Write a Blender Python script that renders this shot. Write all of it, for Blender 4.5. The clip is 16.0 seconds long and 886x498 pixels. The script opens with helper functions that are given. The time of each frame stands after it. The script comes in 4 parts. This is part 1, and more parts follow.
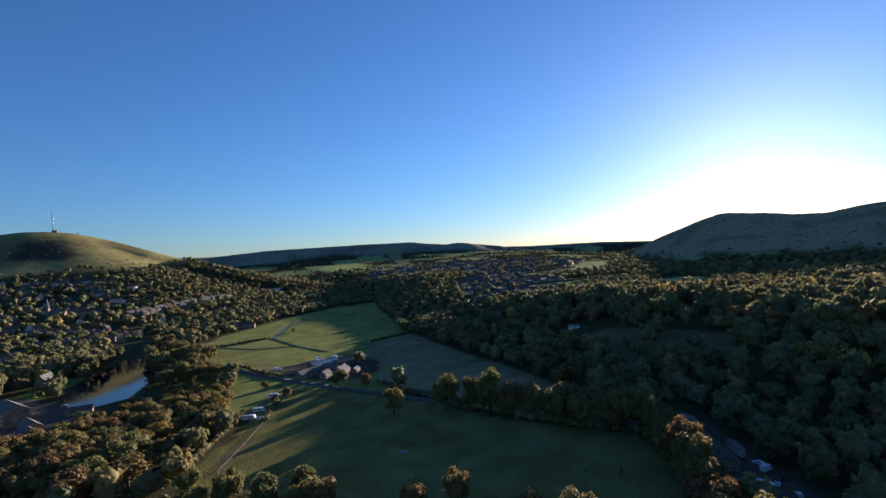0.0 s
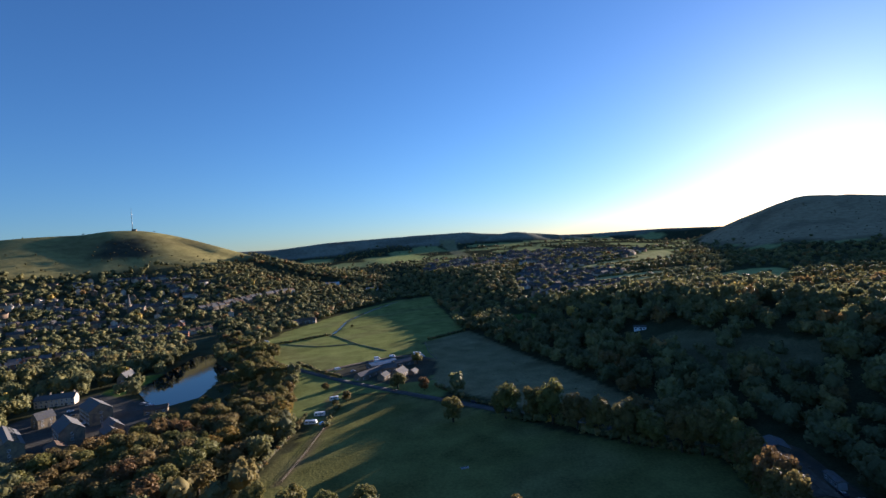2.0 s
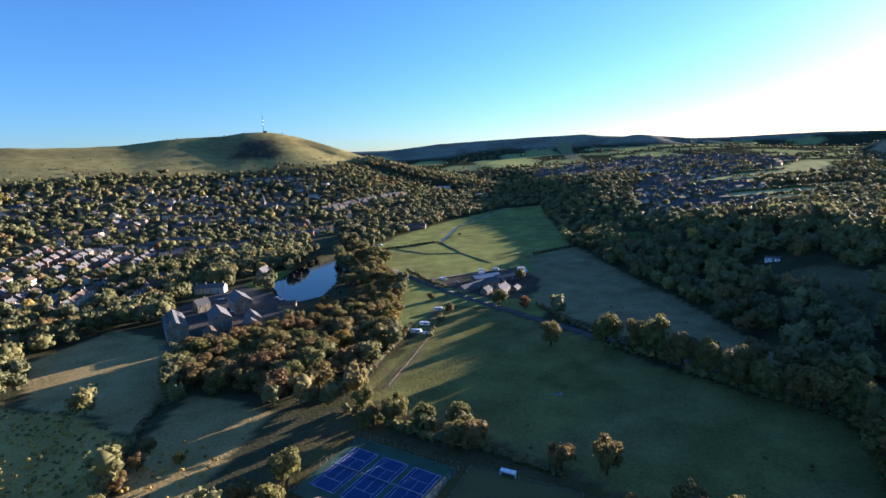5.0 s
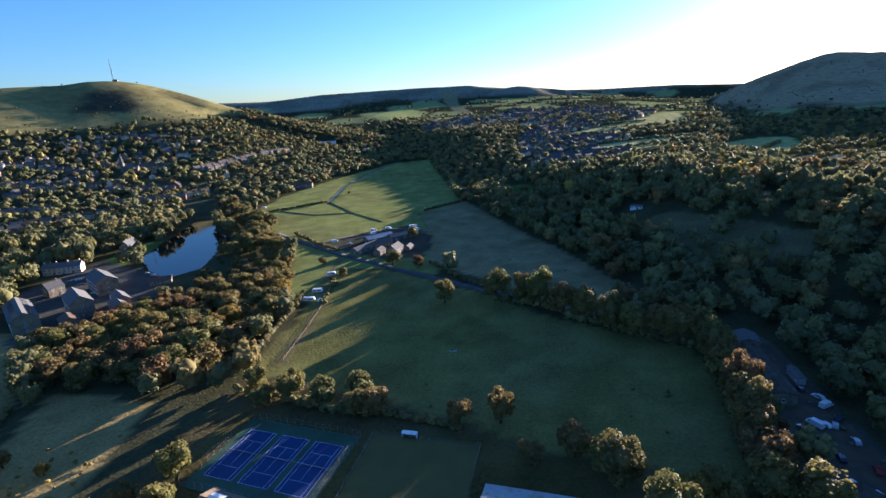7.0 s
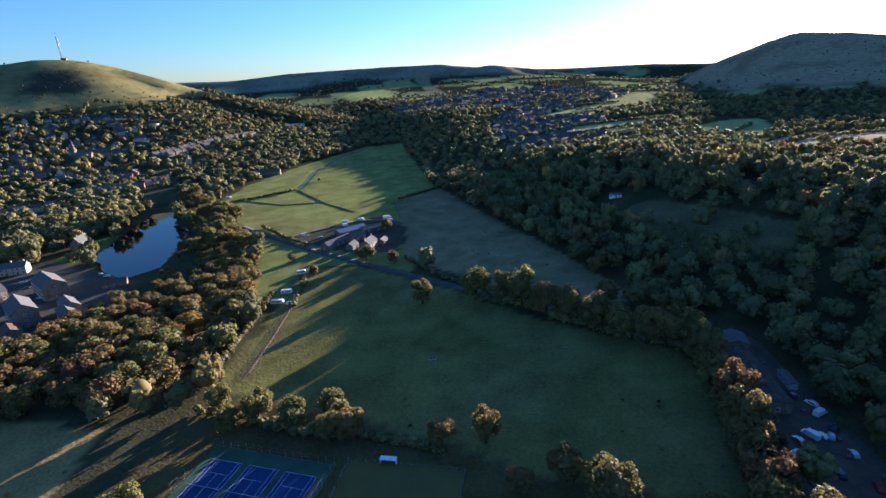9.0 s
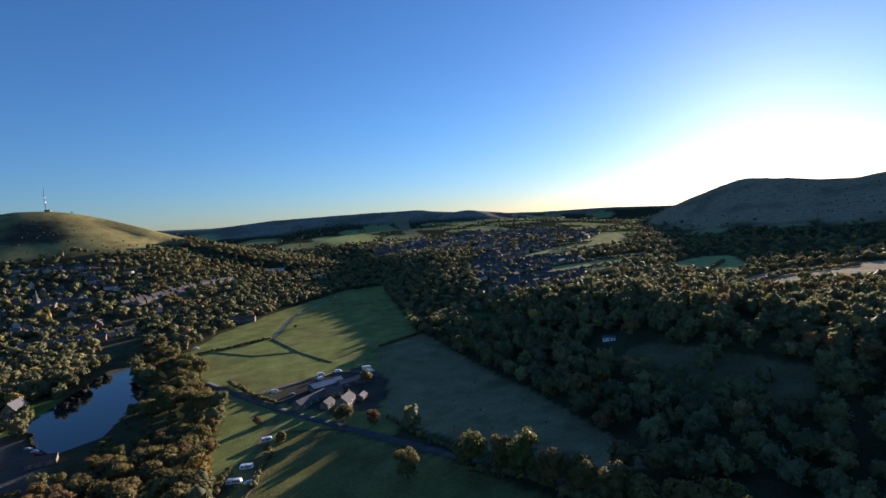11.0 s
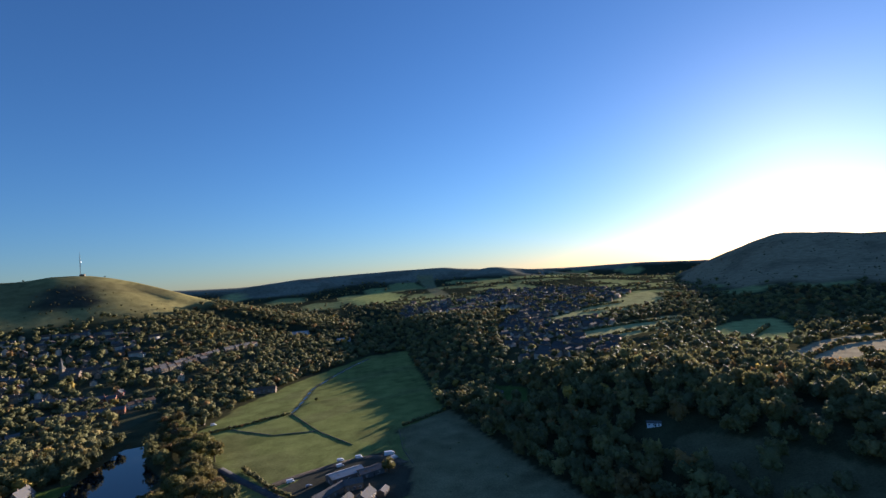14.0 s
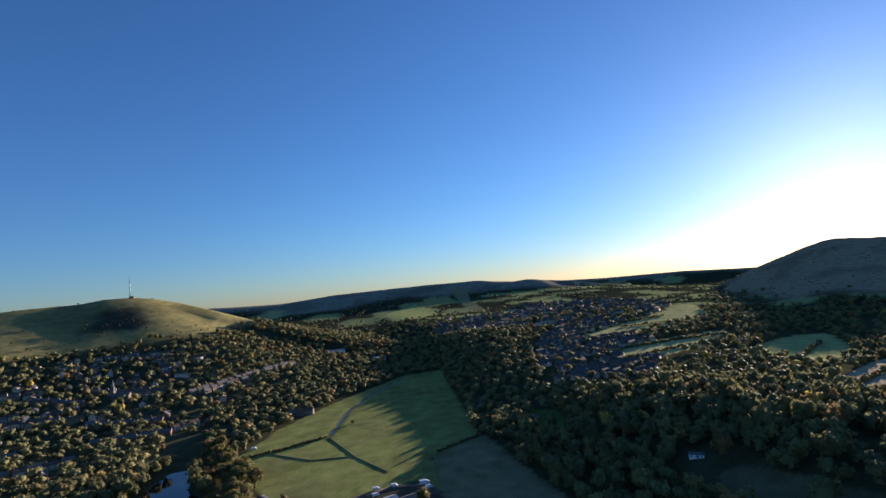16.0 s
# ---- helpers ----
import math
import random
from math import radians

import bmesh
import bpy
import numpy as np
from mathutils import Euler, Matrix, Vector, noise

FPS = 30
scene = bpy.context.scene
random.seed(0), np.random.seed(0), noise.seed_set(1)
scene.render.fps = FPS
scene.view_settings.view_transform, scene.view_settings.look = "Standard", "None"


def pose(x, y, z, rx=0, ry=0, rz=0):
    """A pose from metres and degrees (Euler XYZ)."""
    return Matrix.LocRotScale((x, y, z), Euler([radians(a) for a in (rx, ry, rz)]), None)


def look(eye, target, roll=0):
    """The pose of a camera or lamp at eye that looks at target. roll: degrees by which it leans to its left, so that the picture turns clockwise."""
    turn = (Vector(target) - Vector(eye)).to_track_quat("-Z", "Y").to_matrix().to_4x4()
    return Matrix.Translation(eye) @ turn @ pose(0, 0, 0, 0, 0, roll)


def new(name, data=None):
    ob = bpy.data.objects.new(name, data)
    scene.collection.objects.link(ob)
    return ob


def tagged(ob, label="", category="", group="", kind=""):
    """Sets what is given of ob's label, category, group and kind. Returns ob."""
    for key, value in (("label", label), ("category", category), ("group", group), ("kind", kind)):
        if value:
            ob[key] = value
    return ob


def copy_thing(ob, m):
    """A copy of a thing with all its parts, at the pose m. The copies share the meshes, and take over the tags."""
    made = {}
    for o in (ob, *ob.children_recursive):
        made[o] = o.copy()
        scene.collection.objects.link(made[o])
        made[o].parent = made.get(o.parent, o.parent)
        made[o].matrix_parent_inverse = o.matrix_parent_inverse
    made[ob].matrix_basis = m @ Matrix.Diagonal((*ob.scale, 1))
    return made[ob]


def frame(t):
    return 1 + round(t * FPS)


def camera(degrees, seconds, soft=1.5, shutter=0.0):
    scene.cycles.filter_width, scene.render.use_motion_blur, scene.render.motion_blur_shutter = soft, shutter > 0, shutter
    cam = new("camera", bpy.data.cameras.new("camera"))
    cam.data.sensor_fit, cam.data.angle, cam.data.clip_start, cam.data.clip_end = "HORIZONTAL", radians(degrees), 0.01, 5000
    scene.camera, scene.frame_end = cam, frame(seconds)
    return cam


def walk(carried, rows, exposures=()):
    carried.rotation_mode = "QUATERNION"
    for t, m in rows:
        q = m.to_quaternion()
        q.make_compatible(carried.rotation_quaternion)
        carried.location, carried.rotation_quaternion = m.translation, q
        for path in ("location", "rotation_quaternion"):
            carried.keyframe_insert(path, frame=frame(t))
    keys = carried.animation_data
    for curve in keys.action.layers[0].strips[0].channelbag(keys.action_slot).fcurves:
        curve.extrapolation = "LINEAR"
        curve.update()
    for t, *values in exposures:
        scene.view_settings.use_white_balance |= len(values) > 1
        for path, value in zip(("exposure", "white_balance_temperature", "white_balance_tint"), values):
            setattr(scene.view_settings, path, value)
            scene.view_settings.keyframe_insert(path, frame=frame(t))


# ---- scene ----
# camera
cam = camera(84.0, 16.0)
PATH = [
    (0.0, pose(4.15, 4.82, 86.17, 91.08, 3.51, 0.91)),
    (0.5, pose(3.57, 6.54, 87.20, 92.12, 3.62, 1.86)),
    (1.0, pose(3.17, 8.46, 89.04, 92.10, 3.62, 2.71)),
    (1.5, pose(3.00, 10.74, 92.12, 91.84, 3.47, 3.62)),
    (2.0, pose(2.98, 13.28, 96.08, 90.15, 4.26, 7.30)),
    (2.5, pose(2.82, 15.46, 100.25, 90.03, 4.94, 18.96)),
    (3.0, pose(2.41, 17.47, 104.23, 86.85, 4.54, 22.05)),
    (3.2, pose(2.31, 18.17, 105.63, 85.29, 4.12, 22.55)),
    (5.3, pose(6.51, 18.90, 108.20, 77.79, 2.42, 19.05)),
    (5.5, pose(6.51, 19.10, 108.70, 76.52, 2.52, 17.15)),
    (6.0, pose(6.29, 19.23, 110.06, 75.35, 2.81, 13.18)),
    (6.5, pose(6.30, 20.34, 111.10, 74.32, 2.92, 9.79)),
    (7.0, pose(6.21, 22.41, 112.12, 73.35, 3.23, 7.44)),
    (7.5, pose(5.71, 25.49, 113.48, 72.82, 3.61, 6.25)),
    (8.0, pose(5.08, 28.93, 115.00, 72.02, 3.87, 5.61)),
    (10.3, pose(0.38, 55.77, 118.31, 70.50, 3.95, 0.53)),
    (10.5, pose(0.08, 57.97, 118.51, 75.37, 4.85, 0.14)),
    (11.0, pose(-1.54, 61.70, 119.07, 86.73, 4.03, 1.76)),
    (11.5, pose(-2.08, 66.27, 120.51, 88.84, 4.16, 2.61)),
    (12.0, pose(-2.32, 70.51, 122.77, 88.48, 4.05, 2.00)),
    (12.5, pose(-2.57, 73.83, 125.41, 89.77, 4.09, 2.51)),
    (13.0, pose(-2.70, 76.39, 128.31, 90.31, 4.25, 2.71)),
    (13.5, pose(-2.59, 78.08, 131.08, 91.71, 4.35, 3.61)),
    (14.0, pose(-2.11, 78.76, 133.78, 93.30, 4.49, 4.68)),
    (14.5, pose(-1.35, 78.67, 136.71, 93.87, 4.63, 5.70)),
    (15.0, pose(-0.36, 78.06, 139.81, 94.92, 4.79, 6.69)),
    (15.5, pose(0.78, 77.27, 143.07, 95.54, 5.14, 7.70)),
    (16.0, pose(2.02, 76.46, 146.35, 94.93, 5.43, 8.73)),
]

EXPOSURE = [(0.0, 0.0), (1.9, 0.1), (2.5, 0.4), (3.2, 0.65), (5.5, 0.75), (8.2, 0.7), (10.3, 0.55), (11.0, -0.03), (16.0, -0.02)]
walk(cam, PATH, [(t, v + 1.74, 6150 - 250 * min(1, max(0, v - 0.1) / 0.5), 23) for t, v in EXPOSURE])

# sky and sun: a low morning sun, just over the hill
SUN_AZIMUTH, SUN_ELEVATION = 32.0, 6.7
world = bpy.data.worlds.new("sky")
scene.world = world
world.use_nodes = True
wn = world.node_tree.nodes
sky = wn.new("ShaderNodeTexSky")
sky.sky_type, sky.sun_disc = "NISHITA", False
sky.sun_elevation, sky.sun_rotation = radians(SUN_ELEVATION), radians(SUN_AZIMUTH)
sky.altitude, sky.air_density, sky.dust_density, sky.ozone_density = 0, 1.0, 0.22, 5.0
wn["Background"].inputs["Strength"].default_value = 0.063
world.node_tree.links.new(sky.outputs[0], wn["Background"].inputs["Color"])
sun = new("sun", bpy.data.lights.new("sun", "SUN"))
sun.data.energy, sun.data.angle, sun.data.color = 4.0, radians(0.5), (1.0, 0.89, 0.73)
sun_way = Vector((math.sin(radians(SUN_AZIMUTH)) * math.cos(radians(SUN_ELEVATION)), math.cos(radians(SUN_AZIMUTH)) * math.cos(radians(SUN_ELEVATION)), math.sin(radians(SUN_ELEVATION))))
sun.matrix_world = look((0, 0, 400), Vector((0, 0, 400)) - sun_way)

# ---- materials ----
def material(name, colour, rough=0.8, metal=0.0, scale=2.0, vary=0.25, bump=0.2, dirt=None, wear=0.0, attribute="", random_hue=0.0, translucent=0.0, fine=9.0, relief=None, shine=None):
    """A procedural surface: base colour with variation at two scales and fine relief; wear mixes in the dirt colour in patches."""
    m = bpy.data.materials.new(name)
    m.use_nodes = True
    n, link = m.node_tree.nodes, m.node_tree.links.new
    p = n["Principled BSDF"]
    p.inputs["Roughness"].default_value, p.inputs["Metallic"].default_value = rough, metal
    p.inputs["Specular IOR Level"].default_value = shine if shine is not None else (0.5 if rough < 0.6 else 0.15)
    geo = n.new("ShaderNodeNewGeometry")
    big, small = n.new("ShaderNodeTexNoise"), n.new("ShaderNodeTexNoise")
    for tex, s in ((big, scale), (small, scale * fine)):
        tex.inputs["Scale"].default_value, tex.inputs["Detail"].default_value = s, 4
        link(geo.outputs["Position"], tex.inputs["Vector"])
    if attribute:
        base = n.new("ShaderNodeAttribute")
        base.attribute_name = attribute
        colour_out = base.outputs["Color"]
    else:
        base = n.new("ShaderNodeRGB")
        base.outputs[0].default_value = (*colour, 1)
        colour_out = base.outputs[0]
    hsv = n.new("ShaderNodeHueSaturation")
    link(colour_out, hsv.inputs["Color"])
    mix = n.new("ShaderNodeMath")
    mix.operation = "ADD"
    link(big.outputs["Fac"], mix.inputs[0])
    link(small.outputs["Fac"], mix.inputs[1])
    span = n.new("ShaderNodeMapRange")
    span.inputs["From Min"].default_value, span.inputs["From Max"].default_value = 0.6, 1.4
    span.inputs["To Min"].default_value, span.inputs["To Max"].default_value = 1 - vary, 1 + vary
    link(mix.outputs[0], span.inputs["Value"])
    link(span.outputs[0], hsv.inputs["Value"])
    if random_hue:
        info = n.new("ShaderNodeObjectInfo")
        hue = n.new("ShaderNodeMapRange")
        hue.inputs["To Min"].default_value, hue.inputs["To Max"].default_value = 0.5 - random_hue, 0.5 + random_hue
        link(info.outputs["Random"], hue.inputs["Value"])
        link(hue.outputs[0], hsv.inputs["Hue"])
    out = hsv.outputs[0]
    if dirt:
        patch, ramp, blend = n.new("ShaderNodeTexNoise"), n.new("ShaderNodeMapRange"), n.new("ShaderNodeMix")
        patch.inputs["Scale"].default_value, patch.inputs["Detail"].default_value = scale * 0.6, 6
        link(geo.outputs["Position"], patch.inputs["Vector"])
        ramp.inputs["From Min"].default_value, ramp.inputs["From Max"].default_value = 0.62 - wear * 0.3, 0.72 - wear * 0.2
        link(patch.outputs["Fac"], ramp.inputs["Value"])
        blend.data_type = "RGBA"
        link(ramp.outputs[0], blend.inputs[0])
        link(out, blend.inputs[6])
        blend.inputs[7].default_value = (*dirt, 1)
        out = blend.outputs[2]
    link(out, p.inputs["Base Color"])
    if bump:
        b = n.new("ShaderNodeBump")
        b.inputs["Strength"].default_value, b.inputs["Distance"].default_value = bump, relief if relief else 0.1 / scale
        link(small.outputs["Fac"], b.inputs["Height"])
        link(b.outputs[0], p.inputs["Normal"])
    if translucent:
        glow, both = n.new("ShaderNodeBsdfTranslucent"), n.new("ShaderNodeMixShader")
        link(out, glow.inputs["Color"])
        both.inputs[0].default_value = translucent
        link(p.outputs[0], both.inputs[1])
        link(glow.outputs[0], both.inputs[2])
        link(both.outputs[0], n["Material Output"].inputs["Surface"])
    return m


GROUND = material("ground_cover", (0, 0, 0), 0.95, scale=0.06, vary=0.42, bump=0.8, attribute="cover", fine=14, relief=0.25, shine=0.0)
LEAVES = material("autumn_leaves", (0, 0, 0), 0.7, scale=0.12, vary=0.28, bump=0, attribute="tint", translucent=0.4, shine=0.1)
LEAF_GREEN = material("green_leaves", (0.16, 0.145, 0.05), 0.65, scale=0.3, vary=0.4, bump=0, random_hue=0.02, translucent=0.4)
LEAF_OLIVE = material("olive_leaves", (0.19, 0.155, 0.052), 0.65, scale=0.3, vary=0.4, bump=0, random_hue=0.025, translucent=0.4)
LEAF_BROWN = material("russet_leaves", (0.205, 0.135, 0.052), 0.65, scale=0.3, vary=0.4, bump=0, random_hue=0.02, translucent=0.4)
LEAF_GOLD = material("golden_leaves", (0.28, 0.2, 0.045), 0.65, scale=0.3, vary=0.35, bump=0, random_hue=0.02, translucent=0.4)
BARK = material("bark", (0.06, 0.045, 0.03), 0.95, scale=2.5, vary=0.4, bump=0.6)
STONE = material("weathered_stone", (0.225, 0.172, 0.115), 0.9, scale=0.7, vary=0.3, bump=0.4, dirt=(0.13, 0.11, 0.09), wear=0.4, random_hue=0.015)
BRICK = material("red_brick", (0.34, 0.16, 0.09), 0.9, scale=0.8, vary=0.3, bump=0.4, dirt=(0.2, 0.12, 0.08), wear=0.3, random_hue=0.015)
RENDER_WHITE = material("cream_render", (0.56, 0.46, 0.33), 0.85, scale=0.6, vary=0.15, bump=0.2, dirt=(0.42, 0.38, 0.31), wear=0.3)
SLATE = material("grey_slate", (0.115, 0.113, 0.115), 0.8, scale=1.2, vary=0.35, bump=0.4, dirt=(0.13, 0.12, 0.09), wear=0.4)
TILE = material("brown_roof_tiles", (0.14, 0.085, 0.06), 0.75, scale=1.2, vary=0.35, bump=0.4, dirt=(0.09, 0.08, 0.05), wear=0.4)
SHEET = material("pale_metal_sheet", (0.36, 0.37, 0.37), 0.65, scale=0.5, vary=0.15, bump=0.15, dirt=(0.3, 0.27, 0.22), wear=0.3)
SHEET_GREY = material("dull_grey_sheet", (0.13, 0.125, 0.12), 0.7, scale=0.5, vary=0.25, bump=0.15, dirt=(0.14, 0.1, 0.07), wear=0.4)
WHITE = material("white_paint", (0.8, 0.8, 0.79), 0.35, scale=1.5, vary=0.08, bump=0.05, dirt=(0.5, 0.48, 0.43), wear=0.15)
DARK = material("dark_trim", (0.03, 0.03, 0.033), 0.5, scale=2, vary=0.2, bump=0.1)
GLASS = material("window_glass", (0.03, 0.035, 0.04), 0.08, scale=1.0, vary=0.2, bump=0.0)
ASPHALT = material("worn_asphalt", (0.075, 0.073, 0.07), 0.85, scale=0.3, vary=0.25, bump=0.25, dirt=(0.11, 0.1, 0.085), wear=0.4, fine=20)
GRAVEL = material("gravel_yard", (0.12, 0.09, 0.06), 0.95, scale=0.25, vary=0.3, bump=0.5, dirt=(0.08, 0.07, 0.055), wear=0.5, fine=20)
COURT_BLUE = material("blue_court_paint", (0.024, 0.056, 0.155), 0.75, scale=0.25, vary=0.14, bump=0.1, fine=12)
COURT_GREEN = material("green_court_paint", (0.05, 0.105, 0.065), 0.75, scale=0.2, vary=0.2, bump=0.1, dirt=(0.05, 0.08, 0.05), wear=0.4, fine=12)
TURF = material("sports_turf", (0.13, 0.108, 0.036), 0.85, scale=0.12, vary=0.2, bump=0.2, fine=15)
FELT = material("roofing_felt", (0.075, 0.058, 0.044), 0.9, scale=0.6, vary=0.3, bump=0.2, dirt=(0.11, 0.1, 0.08), wear=0.4)
TIMBER = material("grey_timber", (0.16, 0.13, 0.1), 0.85, scale=1.5, vary=0.3, bump=0.3)
STEEL = material("galvanised_steel", (0.36, 0.37, 0.38), 0.45, metal=0.7, scale=2, vary=0.15, bump=0.1)
RUBBER = material("black_rubber", (0.02, 0.02, 0.02), 0.8, scale=4, vary=0.2, bump=0.1)
CAR_PAINTS = [material("white_car_paint", (0.75, 0.75, 0.76), 0.25, scale=1, vary=0.06, bump=0), material("silver_car_paint", (0.4, 0.41, 0.43), 0.3, metal=0.5, scale=1, vary=0.08, bump=0),
              material("dark_car_paint", (0.03, 0.035, 0.05), 0.25, scale=1, vary=0.1, bump=0), material("red_car_paint", (0.3, 0.03, 0.025), 0.3, scale=1, vary=0.1, bump=0)]
WATER = material("still_water", (0.012, 0.018, 0.02), 0.03, scale=0.15, vary=0.2, bump=0.012, fine=6, shine=0.28)
HEDGE_MIX = [(0.05, 0.055, 0.018), (0.075, 0.07, 0.02), (0.09, 0.06, 0.022)]

# ---- the lie of the land ----
def smooth(a, b, v):
    q = np.clip((v - a) / (b - a), 0, 1)
    return q * q * (3 - 2 * q)
def ridge(x, y, crest, near, far, power=1.6):
    """A hill along a crest line of (x, y, height): near and far are its half widths, on the side of the valley's mouth and behind."""
    best = np.zeros_like(x)
    for (ax, ay, az), (bx, by, bz) in zip(crest, crest[1:]):
        dx, dy = bx - ax, by - ay
        s = np.clip(((x - ax) * dx + (y - ay) * dy) / (dx * dx + dy * dy), 0, 1)
        ox, oy = x - ax - s * dx, y - ay - s * dy
        side = ox * 0.15 - oy          # positive towards the valley's mouth
        w = np.where(side > 0, near, far)
        h = (az + s * (bz - az)) * np.exp(-(np.hypot(ox, oy) / w) ** power)
        best = np.maximum(best, h)
    return best
LEFT = [(-2300, 300, 124), (-1243, 710, 163), (-1127, 891, 160), (-1056, 974, 169), (-971, 1059, 175), (-935, 1092, 184), (-905, 1120, 185), (-868, 1163, 135), (-828, 1199, 99), (-780, 1228, 87), (-715, 1268, 11), (-650, 1311, 3), (-600, 1345, 3)]
MOOR = [(-2600, 2000, 183), (-1477, 2291, 171), (-1319, 2332, 162), (-1167, 2409, 160), (-946, 2567, 181), (-683, 2692, 187), (-450, 2762, 190), (-231, 2781, 188), (-79, 2787, 154), (15, 2790, 156), (45, 2790, 168), (82, 2792, 30)]
BACK = [(-2200, 3300, 160), (-600, 3400, 147), (170, 3400, 147), (547, 3400, 129), (1018, 3355, 122), (1330, 3235, 104), (1476, 3178, 95), (2200, 2900, 96)]
RIGHT = [(713, 2327, 196), (802, 2288, 196), (955, 2222, 196), (1030, 2189, 196), (1105, 2151, 196), (1163, 2112, 196), (1262, 2044, 184), (1366, 1956, 166), (1480, 1859, 160), (1522, 1821, 172), (1562, 1777, 184), (2070, 1219, 181), (2622, 529, 190)]
def height(x, y):
    x, y = np.asarray(x, float), np.asarray(y, float)
    left = ridge(x, y, LEFT, 330, 420)
    moor = 0.76 * ridge(x, y, MOOR, 960, 700, 1.25) + 0.24 * ridge(x, y, MOOR, 160, 700, 3.0)
    back = 0.7 * ridge(x, y, BACK, 620, 500, 1.5) + 0.3 * ridge(x, y, BACK, 260, 700, 3.0)
    right = ridge(x, y, RIGHT, 570, 600, 1.5) * np.interp(np.degrees(np.arctan2(x, y - 70)), [8.0, 13.0, 17.5, 19.9, 23.9, 25.9, 28.0, 29.7], [0.0, 0.04, 0.1, 0.24, 0.61, 0.76, 0.91, 1.0])
    slope = 55 * smooth(-400, -1100, x) * smooth(2200, 900, y)
    d = 0.918 * x + 0.395 * y - 194
    bench = (33 - 14 * smooth(480, 820, y)) * smooth(0, 170, d) * smooth(2200, 1200, y) * smooth(-100, 250, y)
    floor = 16 * smooth(900, 2000, y)
    wild = smooth(0, 400, np.hypot(x + 100, y - 350) - 420)
    roll = wild * (1 - 0.6 * smooth(40, 120, x) * smooth(620, 760, y)) * np.exp(-(moor + back) / 45) * (5 * np.sin(x / 91 + 1.3 * np.sin(y / 143)) + 4 * np.sin(y / 77 + 1.1 * np.sin(x / 120)))
    hills = np.maximum.reduce([left + 0.35 * slope, moor, back, right])
    return hills * smooth(1, 24, hills) + slope * 0.65 * np.exp(-left / 60) + bench * np.exp(-right / 60) + floor * np.exp(-moor / 50) + roll


def inside(x, y, corners):
    """Which points of the plan lie inside a polygon."""
    hit = np.zeros(np.shape(x), bool)
    for (ax, ay), (bx, by) in zip(corners, corners[1:] + corners[:1]):
        if ay != by:
            hit ^= ((ay > y) != (by > y)) & (x < (bx - ax) * (y - ay) / (by - ay) + ax)
    return hit


def off_line(x, y, line):
    """The distance of points of the plan from a line through several corners."""
    best = np.full(np.shape(x), 1e9)
    for (ax, ay), (bx, by) in zip(line, line[1:]):
        dx, dy = bx - ax, by - ay
        s = np.clip(((x - ax) * dx + (y - ay) * dy) / (dx * dx + dy * dy), 0, 1)
        best = np.minimum(best, np.hypot(x - ax - s * dx, y - ay - s * dy))
    return best


def waves(x, y, size, seed=0.0):
    """Cheap smooth variation over the plan, about -1 to 1."""
    x, y = x / size, y / size
    return (np.sin(x + 1.7 * np.sin(y * 0.9 + seed) + seed) + np.sin(y * 1.1 + 1.3 * np.sin(x * 1.2 - seed)) + 0.6 * np.sin(2.3 * x - 1.9 * y + seed)) / 2.6


FIELD = [(-113, 345), (-75, 338), (-10, 296), (34, 260), (86, 236), (87, 215), (76, 150), (22, 160), (-17, 175), (-43, 187), (-109, 203), (-114, 208)]
MEADOW = [(-290, 528), (-292, 635), (-268, 745), (-235, 840), (-205, 930), (-144, 945), (-125, 850), (-85, 706), (-50, 570), (-90, 512), (-82, 470), (-149, 412), (-197, 432)]
PASTURE = [(-78, 486), (-88, 520), (-47, 578), (5, 458), (50, 368), (68, 322), (80, 284), (48, 284), (20, 298), (0, 312), (-53, 354)]
POND = [(-300, 378), (-318, 430), (-344, 520), (-326, 528), (-290, 470), (-255, 435), (-232, 350), (-245, 328), (-272, 345)]
LAWN = [(-300, 372), (-318, 430), (-338, 418), (-330, 372), (-306, 358)]
REEDS = [(-262, 150), (-231, 154), (-186, 146), (-158, 108), (-250, 60), (-420, 60), (-420, 150)]
PADDOCK_A = [(-335, 250), (-268, 238), (-200, 172), (-186, 149), (-231, 156), (-262, 152), (-330, 190)]
PADDOCK_B = [(-193, 186), (-140, 180), (-133, 140), (-120, 60), (-150, 60), (-152, 112), (-180, 150)]
SPORTS = [(-100, 178), (-50, 166), (-5, 166), (30, 152), (24, 118), (-110, 118)]
YARD = [(99, 252), (117, 234), (119, 144), (107, 114), (88, 134), (99, 184)]
FARM = [(-150, 400), (-92, 366), (-60, 372), (-62, 430), (-90, 468), (-135, 440)]
MILLS = [(-335, 300), (-258, 222), (-222, 240), (-218, 300), (-240, 322), (-270, 345), (-330, 370)]
LIGHT_A = [(98, 1054), (216, 1214), (479, 1588), (449, 1411), (419, 1271), (264, 1119), (124, 1012)]
LIGHT_B = [(143, 896), (214, 967), (340, 1040), (366, 1017), (286, 904), (206, 841), (140, 801)]
LIGHT_C = [(305, 837), (409, 946), (483, 958), (445, 842), (398, 760), (323, 688), (317, 788)]
PALE = [(252, 502), (279, 586), (372, 683), (442, 732), (600, 770), (660, 710), (540, 610), (420, 560), (321, 534)]
SLOPE_FIELD = [(-3, 641), (29, 606), (38, 555), (4, 571)]
MOOR_A = [(-527, 1938), (-475, 2262), (-313, 2036), (-338, 1702), (-443, 1739)]
MOOR_B = [(-358, 2650), (-268, 2643), (-220, 2316), (-100, 1774), (-190, 1931), (-307, 2457)]
